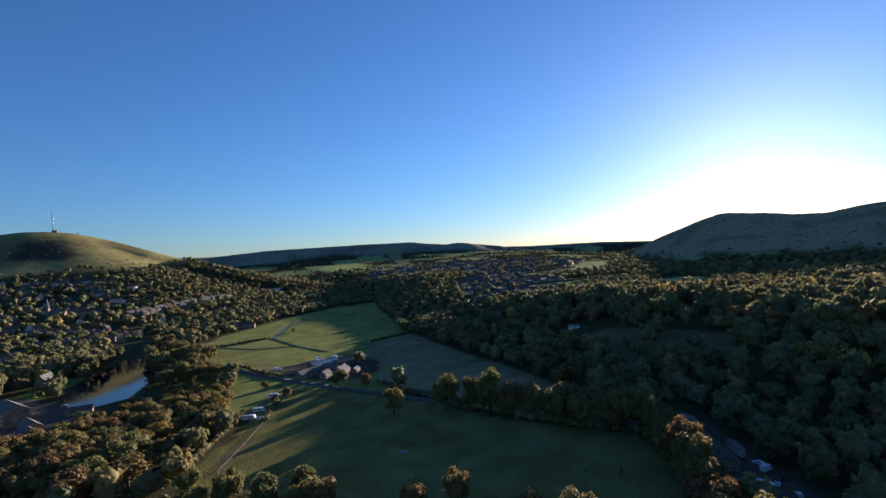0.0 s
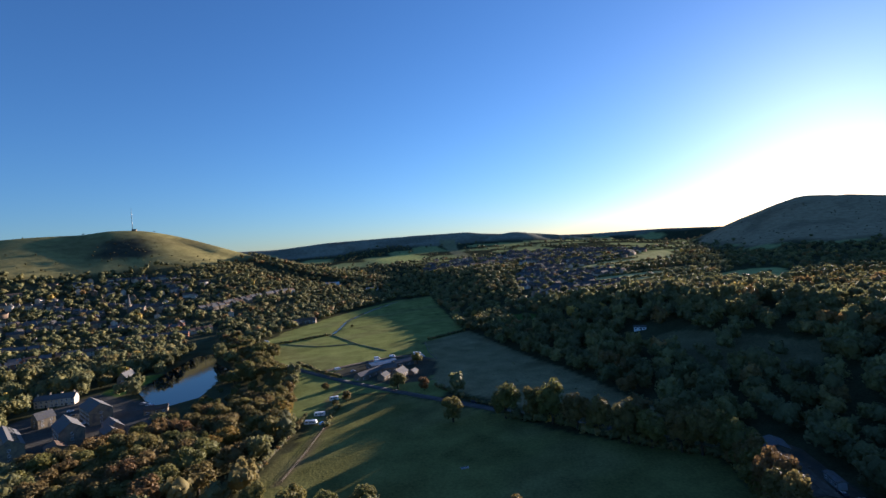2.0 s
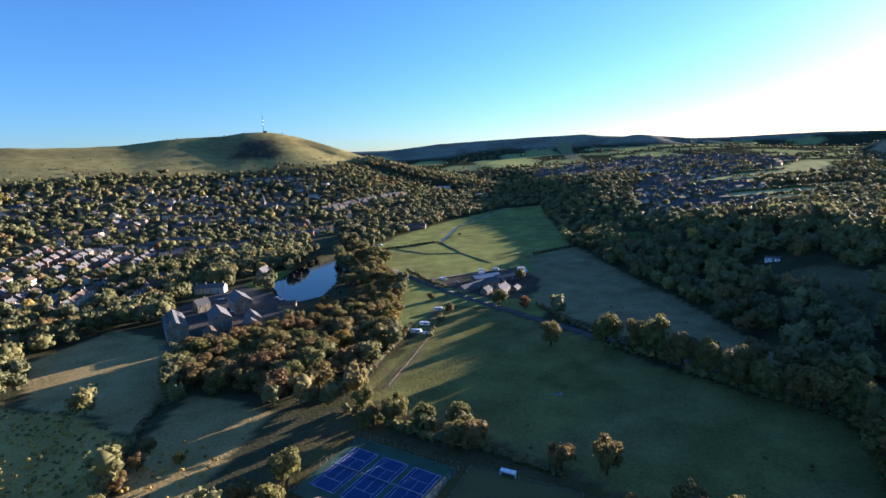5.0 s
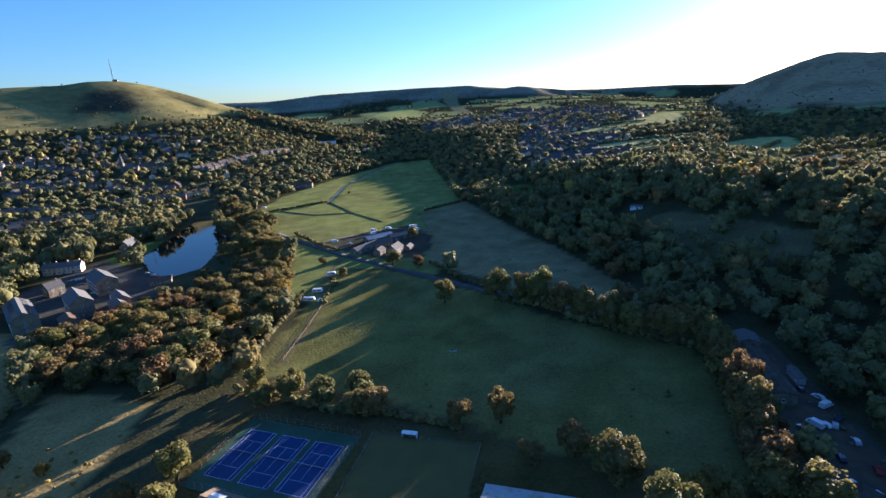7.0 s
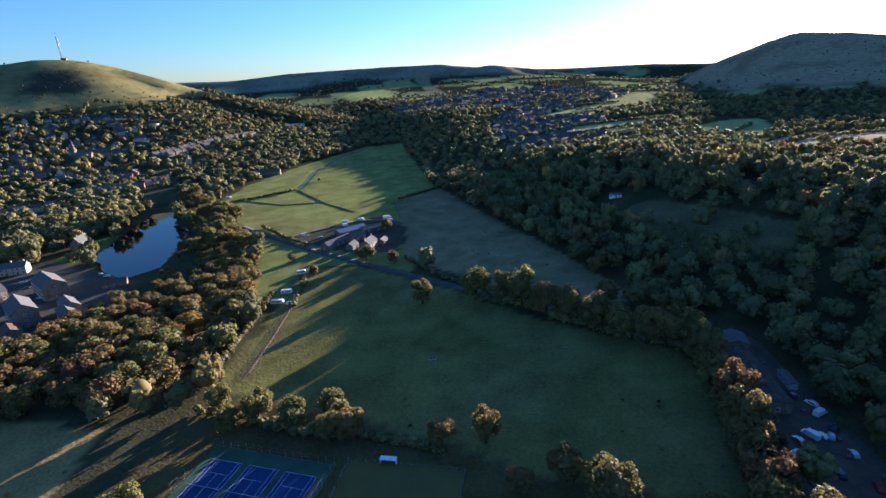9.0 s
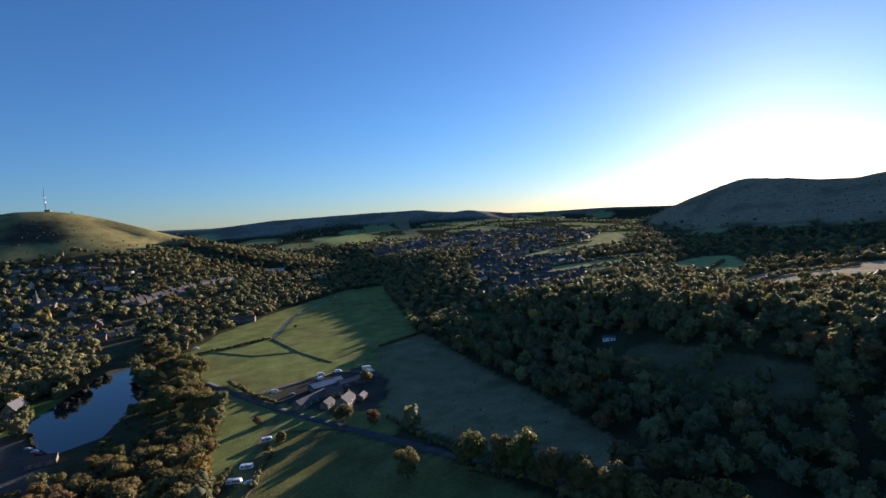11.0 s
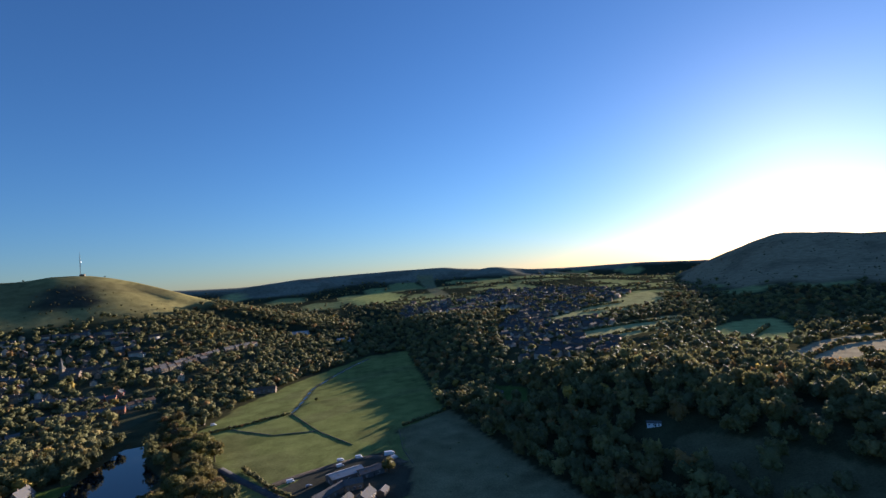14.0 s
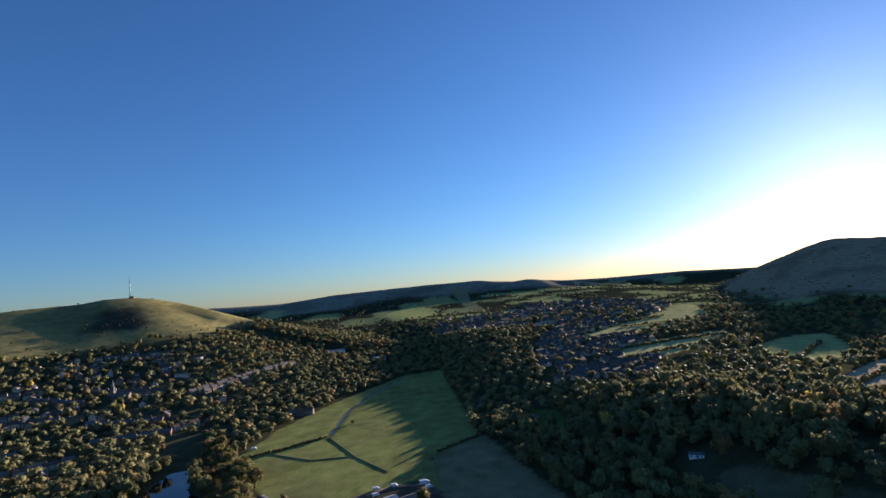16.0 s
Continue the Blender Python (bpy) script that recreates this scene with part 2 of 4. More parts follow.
MOOR_C = [(-167, 1441), (-121, 1576), (-83, 1428), (-129, 1326)]
MOOR_D = [(-640, 1166), (-1195, 2253), (-1079, 2255), (-1056, 2082)]
BARN_FIELD = [(104, 398), (118, 425), (136, 418), (168, 372), (190, 328), (165, 305), (132, 335)]
ROAD = [(-214, 447), (-184, 422), (-128, 379), (-75, 344), (-10, 303), (34, 276), (70, 258), (100, 250), (112, 240)]
LANE = [(-160, 408), (-146, 425), (-126, 441), (-104, 457), (-84, 455), (-70, 440)]
TRACK = [(-101, 214), (-106, 283), (-122, 330), (-126, 372)]
STREAM = [(-216, 590), (-220, 625), (-232, 700), (-226, 770), (-216, 840), (-204, 900)]
COPSE = [(-122, 205), (-129, 282), (-152, 335), (-190, 425), (-240, 480), (-310, 560), (-350, 575), (-330, 530), (-255, 442), (-226, 345), (-200, 300), (-228, 262), (-255, 232), (-200, 190), (-140, 185)]
ESTATE = [(-385, 290), (-440, 200), (-560, 150), (-700, 330), (-600, 500), (-480, 420)]
VERGE = [(-190, 428), (-152, 338), (-128, 283), (-112, 285), (-112, 345), (-75, 345), (-45, 330), (-40, 362), (-58, 440), (-85, 515), (-110, 480), (-192, 445)]
COURT_EDGE = [(-112, 202), (-43, 192), (30, 168), (72, 146), (72, 112), (-116, 112)]
SHORE = [(-268, 335), (-225, 296), (-200, 300), (-215, 400), (-246, 440), (-262, 420)]
HEDGE_STRIP = [(-200, 182), (-184, 152), (-156, 112), (-148, 60), (-172, 60), (-182, 112), (-205, 150), (-218, 172)]
CLUB_EDGE = [(-150, 60), (-134, 140), (-142, 178), (-112, 192), (-112, 110), (-96, 60)]
OPEN = [CLUB_EDGE, HEDGE_STRIP, SHORE, VERGE, COURT_EDGE, FIELD, MEADOW, PASTURE, POND, LAWN, REEDS, PADDOCK_A, PADDOCK_B, SPORTS, YARD, FARM, MILLS, LIGHT_A, LIGHT_B, LIGHT_C, PALE, SLOPE_FIELD, MOOR_A, MOOR_B, MOOR_C, MOOR_D]


def ground_z(x, y):
    return float(height(np.array([x], float), np.array([y], float))[0])


def high_grass(x, y, z):
    """1 on the open tops of the hills, 0 in the wooded valley."""
    edge = 108 + 16 * waves(x, y, 90, 1.0) - 6 * smooth(-560, -430, x) * (y < 1500)
    edge = np.where((x > 330) & (x > 0.37 * y) & (y < 2300), 48 + 12 * waves(x, y, 70, 3.0), edge)
    edge = np.where((y > 1750) & (x < 330), 116 + 28 * waves(x, y, 190, 2.0), edge)
    return smooth(-9, 9, z - edge)


def patch_field(x, y):
    """Small enclosed fields on the far slopes."""
    u, v = x * 0.94 + y * 0.34, y * 0.94 - x * 0.34
    cell = np.floor(u / 130) * 12.9898 + np.floor(v / 95) * 78.233
    pick = np.abs(np.sin(cell) * 43758.5453) % 1
    return (pick < 0.27) & (y > 1250)


def axis(fine_from, fine_to, step, ends):
    left, right = [fine_from], [fine_to]
    for line, end, way in ((left, ends[0], -1), (right, ends[1], 1)):
        s = step
        while (end - line[-1]) * way > 0:
            s = min(s * 1.055, 45)
            line.append(line[-1] + way * s)
    return np.array(left[::-1] + list(np.arange(fine_from + step, fine_to, step)) + right)


def mesh_from(name, verts, tris, mat, colour=None, attribute="tint", smooth_faces=False):
    me = bpy.data.meshes.new(name)
    me.vertices.add(len(verts))
    me.vertices.foreach_set("co", np.asarray(verts, np.float32).ravel())
    me.loops.add(tris.size)
    me.loops.foreach_set("vertex_index", np.asarray(tris, np.int32).ravel())
    me.polygons.add(len(tris))
    me.polygons.foreach_set("loop_start", np.arange(0, tris.size, tris.shape[1], dtype=np.int32))
    if smooth_faces:
        me.polygons.foreach_set("use_smooth", np.ones(len(tris), bool))
    me.update(calc_edges=True)
    me.materials.append(mat)
    if colour is not None:
        layer = me.color_attributes.new(attribute, "FLOAT_COLOR", "POINT")
        layer.data.foreach_set("color", np.column_stack([colour, np.ones(len(colour))]).astype(np.float32).ravel())
    return me


def build_ground():
    xs, ys = axis(-470, 330, 3.5, (-4700, 4300)), axis(95, 760, 3.5, (-3200, 4800))
    x, y = np.meshgrid(xs, ys)
    z = height(x, y)
    z = z - 1.6 * smooth(1.5, -4.0, off_line(x, y, STREAM) - 2)
    pond = inside(x, y, POND)
    z = np.where(pond, z - 1.4, z)
    n, m = x.shape
    cover = np.empty((n, m, 3))
    cover[:] = (0.07, 0.068, 0.034)                                     # woodland floor and gardens
    cover[y > 1150] = (0.045, 0.05, 0.027)
    town = (x < -380) & (y < 1000) & (z < 90)
    cover[town] = (0.075, 0.08, 0.045)
    top = high_grass(x, y, z)[..., None]
    # dry grass; the far hills' colour is lightened to stand in for haze
    hill = np.where((y > 1750)[..., None], (0.23, 0.22, 0.16), (0.26, 0.225, 0.09))
    hill = np.where(((x > 350) & (y < 2200))[..., None], (0.34, 0.255, 0.15), hill)
    heather = smooth(0.1, 0.5, waves(x, y, 55, 4.0))[..., None]
    hill = hill * (1 - 0.35 * heather) + np.array((0.06, 0.05, 0.035)) * 0.35 * heather
    scrub = smooth(1.0, 0.6, np.hypot((x + 818) / 62, (y - 990) / 72) + 0.25 * waves(x, y, 18, 2.0))[..., None]
    hill = hill * (1 - scrub) + np.array((0.06, 0.058, 0.04)) * scrub
    cover = cover * (1 - top) + hill * top
    fields = patch_field(x, y) & (high_grass(x, y, z) < 0.5)
    cover[fields] = (0.26, 0.28, 0.11)
    for shape, colour in ((VERGE, (0.18, 0.2, 0.065)), (COURT_EDGE, (0.1, 0.08, 0.036)), (FIELD, (0.165, 0.158, 0.052)), (MEADOW, (0.225, 0.24, 0.075)), (PASTURE, (0.235, 0.195, 0.1)), (LAWN, (0.11, 0.16, 0.035)),
                          (REEDS, (0.36, 0.26, 0.085)), (PADDOCK_A, (0.3, 0.225, 0.095)), (PADDOCK_B, (0.31, 0.225, 0.09)), (SPORTS, (0.1, 0.08, 0.03)), (YARD, (0.1, 0.095, 0.085)),
                          (FARM, (0.075, 0.07, 0.05)), (MILLS, (0.085, 0.082, 0.07)), (LIGHT_A, (0.4, 0.38, 0.16)), (LIGHT_B, (0.42, 0.39, 0.17)),
                          (LIGHT_C, (0.36, 0.37, 0.14)), (PALE, (0.42, 0.35, 0.22)), (SLOPE_FIELD, (0.10, 0.15, 0.04)), (BARN_FIELD, (0.14, 0.12, 0.06)), (MOOR_A, (0.36, 0.38, 0.13)), (MOOR_B, (0.24, 0.22, 0.11)), (MOOR_C, (0.34, 0.36, 0.12)), (MOOR_D, (0.36, 0.35, 0.15))):
        inner = inside(x + 1.5 * waves(x, y, 9, 5.0), y + 1.5 * waves(y, x, 9, 6.0), shape)
        cover[inner] = colour
    furrow = smooth(0.55, 0.95, np.sin((x * 0.8 + y * 0.25) / 1.9 + 0.6 * waves(x, y, 40, 3.0)))[..., None] * smooth(0.0, 0.4, waves(x, y, 60, 8.0))[..., None]
    cover = np.where(inside(x, y, MEADOW)[..., None], cover * (1 - 0.26 * furrow), cover)
    dry = smooth(0.0, 0.8, waves(x, y, 26, 9.0) + 0.6 * waves(y, x, 11, 4.0))[..., None]
    cover = np.where((inside(x, y, MEADOW) | inside(x, y, FIELD) | inside(x, y, PASTURE))[..., None], cover * (1 - 0.3 * dry) + np.array((0.19, 0.155, 0.075)) * 0.3 * dry, cover)
    tussock = smooth(0.1, 0.9, waves(x, y, 17, 7.0) + 0.5 * waves(x, y, 5, 1.0))[..., None]
    grassy = (inside(x, y, FIELD) | inside(x, y, PASTURE) | inside(x, y, MEADOW))[..., None]
    cover = np.where(grassy, cover * (1 - 0.22 * tussock), cover)
    for line, width, colour, amount in ((TRACK, 2.6, (0.13, 0.095, 0.06), 0.8), (STREAM, 4.0, (0.08, 0.075, 0.05), 0.8)):
        near = smooth(width, width * 0.5, off_line(x, y, line))[..., None] * amount
        cover = cover * (1 - near) + np.array(colour) * near
    i = np.arange((n - 1) * m).reshape(n - 1, m)[:, :-1].ravel()
    quads = np.column_stack([i, i + 1, i + m + 1, i + m])
    me = mesh_from("ground", np.column_stack([x.ravel(), y.ravel(), z.ravel()]), quads, GROUND, cover.reshape(-1, 3), "cover", True)
    tagged(new("ground", me), "rolling valley of grass fields, woods and moorland hills", "ground", kind="structure")


build_ground()


def ribbon(name, line, width, lift, mat, label, category, step=4.0):
    """A strip laid on the ground along a line of the plan."""
    pts = []
    for (ax, ay), (bx, by) in zip(line, line[1:]):
        k = max(1, int(math.hypot(bx - ax, by - ay) / step))
        pts += [(ax + (bx - ax) * s / k, ay + (by - ay) * s / k) for s in range(k)]
    pts = np.array(pts + [line[-1]], float)
    for _ in range(6):
        pts[1:-1] = (pts[:-2] + 2 * pts[1:-1] + pts[2:]) / 4
    way = np.gradient(pts, axis=0)
    way /= np.linalg.norm(way, axis=1)[:, None]
    side = np.column_stack([-way[:, 1], way[:, 0]])
    rows = []
    for off, drop in ((-0.54, 0.5), (-0.5, 0), (0, -0.05), (0.5, 0), (0.54, 0.5)):
        p = pts + side * width * off
        rows.append(np.column_stack([p, height(pts[:, 0], pts[:, 1]) + lift - drop]))
    verts = np.concatenate(rows)
    k = len(pts)
    quads = np.array([(r * k + s, r * k + s + 1, (r + 1) * k + s + 1, (r + 1) * k + s) for r in range(4) for s in range(k - 1)])[:, ::-1]
    ob = new(name, mesh_from(name, verts, quads, mat, smooth_faces=False))
    return tagged(ob, label, category, kind="structure")


ribbon("road", ROAD, 5.6, 0.35, ASPHALT, "narrow grey asphalt country road past the farm", "road")
ribbon("road", LANE, 7.0, 0.4, GRAVEL, "gravel lane into the farmyard", "road")
ribbon("water", STREAM, 5.0, -0.5, WATER, "thin still stream through the meadow", "stream")


def flat_sheet(name, corners, z, mat, label, category, kind="structure"):
    bm = bmesh.new()
    bm.faces.new([bm.verts.new((x, y, z)) for x, y in corners])
    bmesh.ops.recalc_face_normals(bm, faces=bm.faces)
    if bm.faces[:][0].normal.z < 0:
        bmesh.ops.reverse_faces(bm, faces=bm.faces)
    me = bpy.data.meshes.new(name)
    bm.to_mesh(me)
    bm.free()
    me.materials.append(mat)
    return tagged(new(name, me), label, category, kind=kind)


flat_sheet("water", [(x - 3 * (x < -290) + 3 * (x > -290), y) for x, y in POND], ground_z(-285, 420) - 0.45, WATER, "dark still mill pond mirroring the blue sky", "pond")

# ---- trees ----
rng = np.random.default_rng(7)


def ico(level):
    bm = bmesh.new()
    bmesh.ops.create_icosphere(bm, subdivisions=level, radius=1)
    bm.verts.ensure_lookup_table()
    v, f = np.array([w.co[:] for w in bm.verts]), np.array([[w.index for w in g.verts] for g in bm.faces])
    bm.free()
    return v, f


ICO = {1: ico(1), 2: ico(2)}


def crown_shape(seed, lumps, leaves, leaf, level=1, tall=1.0, loose=0.0, small=1.0, core=0.92):
    """A crown of radius about 1 over its foot: lumps of foliage with small leaf sprays standing out all over them."""
    r = np.random.default_rng(seed)
    centres, radii = [np.array((0, 0, 1.1 * tall))], [0.72]
    for k in range(lumps):
        a, up = 2.4 * k + r.uniform(-0.4, 0.4), r.uniform(-0.75, 0.85)
        out = math.sqrt(max(0.05, 1 - up * up)) * r.uniform(0.5, 0.74)
        centres.append(np.array((math.cos(a) * out, math.sin(a) * out, (1.12 + 0.68 * up) * tall)))
        radii.append(r.uniform(0.24, 0.38) * small)
    bv, bf = ICO[level]
    verts, faces, count = [], [], 0
    for c, s in zip(centres, radii):
        v = bv * (s * (core + 0.13 * r.standard_normal(len(bv)).clip(-1.5, 1.5)))[:, None] * (1, 1, 0.92) + c
        verts.append(v)
        faces.append(bf + count)
        count += len(v)
    k = 0
    while k < leaves:
        j = r.integers(len(centres))
        d = r.standard_normal(3)
        d /= np.linalg.norm(d)
        p = centres[j] + d * radii[j] * r.uniform(0.92, 1.16 + loose)
        if d[2] < -0.6 or any(np.linalg.norm(p - c) < s * 0.85 for i, (c, s) in enumerate(zip(centres, radii)) if i != j):
            k += 0.06
            continue
        u = np.cross(d + r.uniform(-0.9, 0.9, 3), (0.3, 0.2, 1))
        u /= np.linalg.norm(u)
        w = np.cross(d + r.uniform(-0.7, 0.7, 3), u)
        w /= np.linalg.norm(w)
        s = leaf * r.uniform(0.6, 1.3)
        verts.append(np.array((p - u * s, p - w * s * 0.7 + d * s * 0.3, p + u * s, p + w * s * 0.8 + d * s * 0.15)))
        faces.append(np.array(((0, 1, 2), (0, 2, 3))) + count)
        count += 4
        k += 1
    return np.concatenate(verts), np.concatenate(faces)


def trunk_shape(seed, tall=1.0, sides=6, limbs=4):
    """A tapered trunk with limbs that reach into the crown."""
    r = np.random.default_rng(seed)
    verts, faces, count = [], [], 0
    ways = [((0, 0, -0.15), (0.03, 0.02, 1.2 * tall), 0.075, 0.03)]
    for k in range(limbs):
        a = 6.28 * k / max(limbs, 1) + r.uniform(-0.4, 0.4)
        ways.append(((0.01, 0.01, 0.45 * tall), (0.5 * math.cos(a), 0.5 * math.sin(a), r.uniform(0.9, 1.3) * tall), 0.04, 0.012))
    for a, b, ra, rb in ways:
        a, b = np.array(a), np.array(b)
        t = (b - a) / np.linalg.norm(b - a)
        u = np.cross(t, (0.9, 0.4, 0.1))
        u /= np.linalg.norm(u)
        w = np.cross(t, u)
        ang = np.arange(sides) * 2 * math.pi / sides
        ring = np.cos(ang)[:, None] * u + np.sin(ang)[:, None] * w
        verts += [a + ring * ra * (1.3 if ra > 0.05 else 1), b + ring * rb]
        for s in range(sides):
            n = (s + 1) % sides
            faces += [(count + s, count + n, count + sides + n), (count + s, count + sides + n, count + sides + s)]
        count += 2 * sides
    return np.concatenate(verts), np.array(faces)


PALETTE = 2.35 * np.array([(0.068, 0.066, 0.03), (0.077, 0.075, 0.032), (0.086, 0.08, 0.032), (0.097, 0.086, 0.033), (0.102, 0.082, 0.032), (0.108, 0.074, 0.03), (0.13, 0.08, 0.03), (0.19, 0.135, 0.034)])


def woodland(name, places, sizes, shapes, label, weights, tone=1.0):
    """Many trees as one mesh: each takes a shape, a turn, a size and one tint of the autumn palette."""
    verts, faces, tints, count = [], [], [], 0
    which = rng.integers(len(shapes), size=len(places))
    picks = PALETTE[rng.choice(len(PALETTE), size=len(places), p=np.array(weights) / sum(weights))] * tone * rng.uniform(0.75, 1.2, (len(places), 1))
    turn = rng.uniform(0, 6.283, len(places))
    for k, (sv, sf) in enumerate(shapes):
        idx = np.where(which == k)[0]
        if not len(idx):
            continue
        c, s = np.cos(turn[idx])[:, None], np.sin(turn[idx])[:, None]
        size = sizes[idx]
        v = np.empty((len(idx), len(sv), 3))
        v[..., 0] = (sv[:, 0] * c - sv[:, 1] * s) * size[:, None, 0] + places[idx, 0, None]
        v[..., 1] = (sv[:, 0] * s + sv[:, 1] * c) * size[:, None, 0] + places[idx, 1, None]
        v[..., 2] = sv[:, 2] * size[:, None, 1] + places[idx, 2, None]
        f = sf[None] + (count + np.arange(len(idx)) * len(sv))[:, None, None]
        verts.append(v.reshape(-1, 3))
        faces.append(f.reshape(-1, 3))
        tints.append(np.repeat(picks[idx], len(sv), axis=0))
        count += len(idx) * len(sv)
    me = mesh_from(name, np.concatenate(verts), np.concatenate(faces), LEAVES, np.concatenate(tints))
    return tagged(new(name, me), label, "woodland", kind="stuff")


def scatter(spacing, near, far, density):
    """Places on a jittered grid between two distances from the start of the flight, kept by a density over the plan."""
    g = np.arange(-far, far, spacing)
    x, y = np.meshgrid(g, np.arange(-60, far, spacing))
    x = x.ravel() + rng.uniform(-0.45, 0.45, x.size) * spacing
    y = y.ravel() + rng.uniform(-0.45, 0.45, y.size) * spacing
    r, az = np.hypot(x, y), np.degrees(np.arctan2(x, y))
    keep = (r >= near) & (r < far) & (az > -67) & (az < 47)
    x, y = x[keep], y[keep]
    z = height(x, y)
    keep = rng.random(len(x)) < density(x, y, z)
    return np.column_stack([x[keep], y[keep], z[keep]])


CLEAR = [(-346, 536, 22), (-362, 562, 22), (-380, 588, 20), (-396, 612, 18)]            # circles of the plan kept free for buildings, and an added treeless gap behind the pond so it mirrors sky: x, y, radius


def wood_density(x, y, z):
    d = np.full(x.shape, 0.93)
    town = (x < -350) & (y < 1050)
    d = np.where(town, 0.8, d)
    d = np.where(inside(x, y, ESTATE), 0.4, d)
    village = (x > 20) & (x < 230) & (y > 680) & (y < 1250)
    d = np.where(village, 0.2, d)
    d = np.where((x > 60) & (y > 600) & (y < 1500) & ~village, 0.55, d)
    d = np.where((y > 1250) & (y <= 1900), 0.58 + 0.35 * waves(x, y, 120, 2.0), d)
    d = np.where(y > 1900, 0.3 + 0.45 * waves(x, y, 130, 5.0), d)
    d = np.where(y > 2850, 0.02, d)
    d = d * (1 - high_grass(x, y, z))
    d = np.where(patch_field(x, y), d * 0.06, d)
    for shape in OPEN:
        d = np.where(inside(x, y, shape), 0, d)
    d = np.where(inside(x, y, BARN_FIELD), 0.1, d)
    for line, w in ((ROAD, 13), (LANE, 7), (TRACK, 6)):
        d = np.where(off_line(x, y, line) < w, 0, d)
    for cx, cy, r in CLEAR:
        d = np.where((x - cx) ** 2 + (y - cy) ** 2 < r * r, 0, d)
    d = np.where(np.hypot(x - 0, y - 60) < 70, 0, d)
    return d


WOOD_MIX = (5, 6, 5, 3.5, 1.7, 1.0, 0.5, 0.25)


def sizes_for(n, low, high, tall=1.15):
    r = rng.uniform(low, high, n)
    return np.column_stack([r, r * tall * rng.uniform(0.85, 1.2, n)])

# ---- builders ----
def part(name, bm, mat, parent=None, label=""):
    me = bpy.data.meshes.new(name)
    bmesh.ops.recalc_face_normals(bm, faces=bm.faces)
    bm.to_mesh(me)
    bm.free()
    me.materials.append(mat)
    ob = new(name, me)
    ob.parent = parent
    if label:
        ob["label"] = label
    return ob


def thing(name, x, y, z, turn, label, category, group=""):
    ob = new(name)
    ob.empty_display_size = 0.5
    ob.matrix_basis = pose(x, y, z, 0, 0, turn)
    return tagged(ob, label, category, group)


def add_box(bm, x, y, z, sx, sy, sz, bevel=0.0, top=1.0):
    """A box standing on z, centred on x and y; top narrows its upper face."""
    got = bmesh.ops.create_cube(bm, size=1)["verts"]
    for v in got:
        k = top if v.co.z > 0 else 1
        v.co = Vector((x + v.co.x * sx * k, y + v.co.y * sy * k, z + (v.co.z + 0.5) * sz))
    if bevel:
        edges = list({e for v in got for e in v.link_edges})
        bmesh.ops.bevel(bm, geom=edges, offset=bevel, segments=2, affect="EDGES", profile=0.6)
    return got


def box(*args, **more):
    bm = bmesh.new()
    add_box(bm, *args, **more)
    return bm


def add_prism(bm, outline, x0, x1):
    """An outline in y and z drawn out along x."""
    a = [bm.verts.new((x0, y, z)) for y, z in outline]
    b = [bm.verts.new((x1, y, z)) for y, z in outline]
    bm.faces.new(a)
    bm.faces.new(b[::-1])
    for i in range(len(outline)):
        j = (i + 1) % len(outline)
        bm.faces.new((a[i], b[i], b[j], a[j]))


def prism(outline, x0, x1):
    bm = bmesh.new()
    add_prism(bm, outline, x0, x1)
    return bm


def add_rod(bm, a, b, r, sides=6, r2=None):
    a, b = Vector(a), Vector(b)
    m = Matrix.Translation((a + b) / 2) @ (b - a).to_track_quat("Z", "Y").to_matrix().to_4x4()
    bmesh.ops.create_cone(bm, cap_ends=True, segments=sides, radius1=r, radius2=r if r2 is None else r2, depth=(b - a).length, matrix=m)


def rod(*args, **more):
    bm = bmesh.new()
    add_rod(bm, *args, **more)
    return bm


def window_parts(parent, spots, w, h, split=True):
    """Windows on the walls of a house: spots of x, y, z and the side that they face (-1, 1 along y; 2, -2 along x)."""
    for x, y, z, side in spots:
        along_x = abs(side) == 1
        s = math.copysign(1, side)
        ox, oy = (0, 0.03 * s) if along_x else (0.03 * s, 0)
        bm = bmesh.new()
        bars = ((0, -0.06, w + 0.2, 0.1), (0, h, w + 0.2, 0.1), (-w / 2 - 0.05, 0, 0.1, h), (w / 2 + 0.05, 0, 0.1, h), (0, 0, 0.07, h)) if split else ((0, -0.08, w + 0.25, 0.14), (0, h - 0.05, w + 0.25, 0.14))
        for dx, dz, ww, hh in bars:
            add_box(bm, x + (dx if along_x else 0) + ox, y + (0 if along_x else dx) + oy, z + dz, ww if along_x else 0.12, 0.12 if along_x else ww, hh)
        pane = (x + ox * 0.5, y + oy * 0.5, z, w if along_x else 0.05, 0.05 if along_x else w, h)
        if split:
            part("pane", box(*pane), GLASS, part("window", bm, WHITE, parent))
        else:
            frame_faces = len(bm.faces)
            add_box(bm, *pane)
            win = part("window", bm, WHITE, parent)
            win.data.materials.append(GLASS)
            for k, f in enumerate(win.data.polygons):
                f.material_index = int(k >= frame_faces)


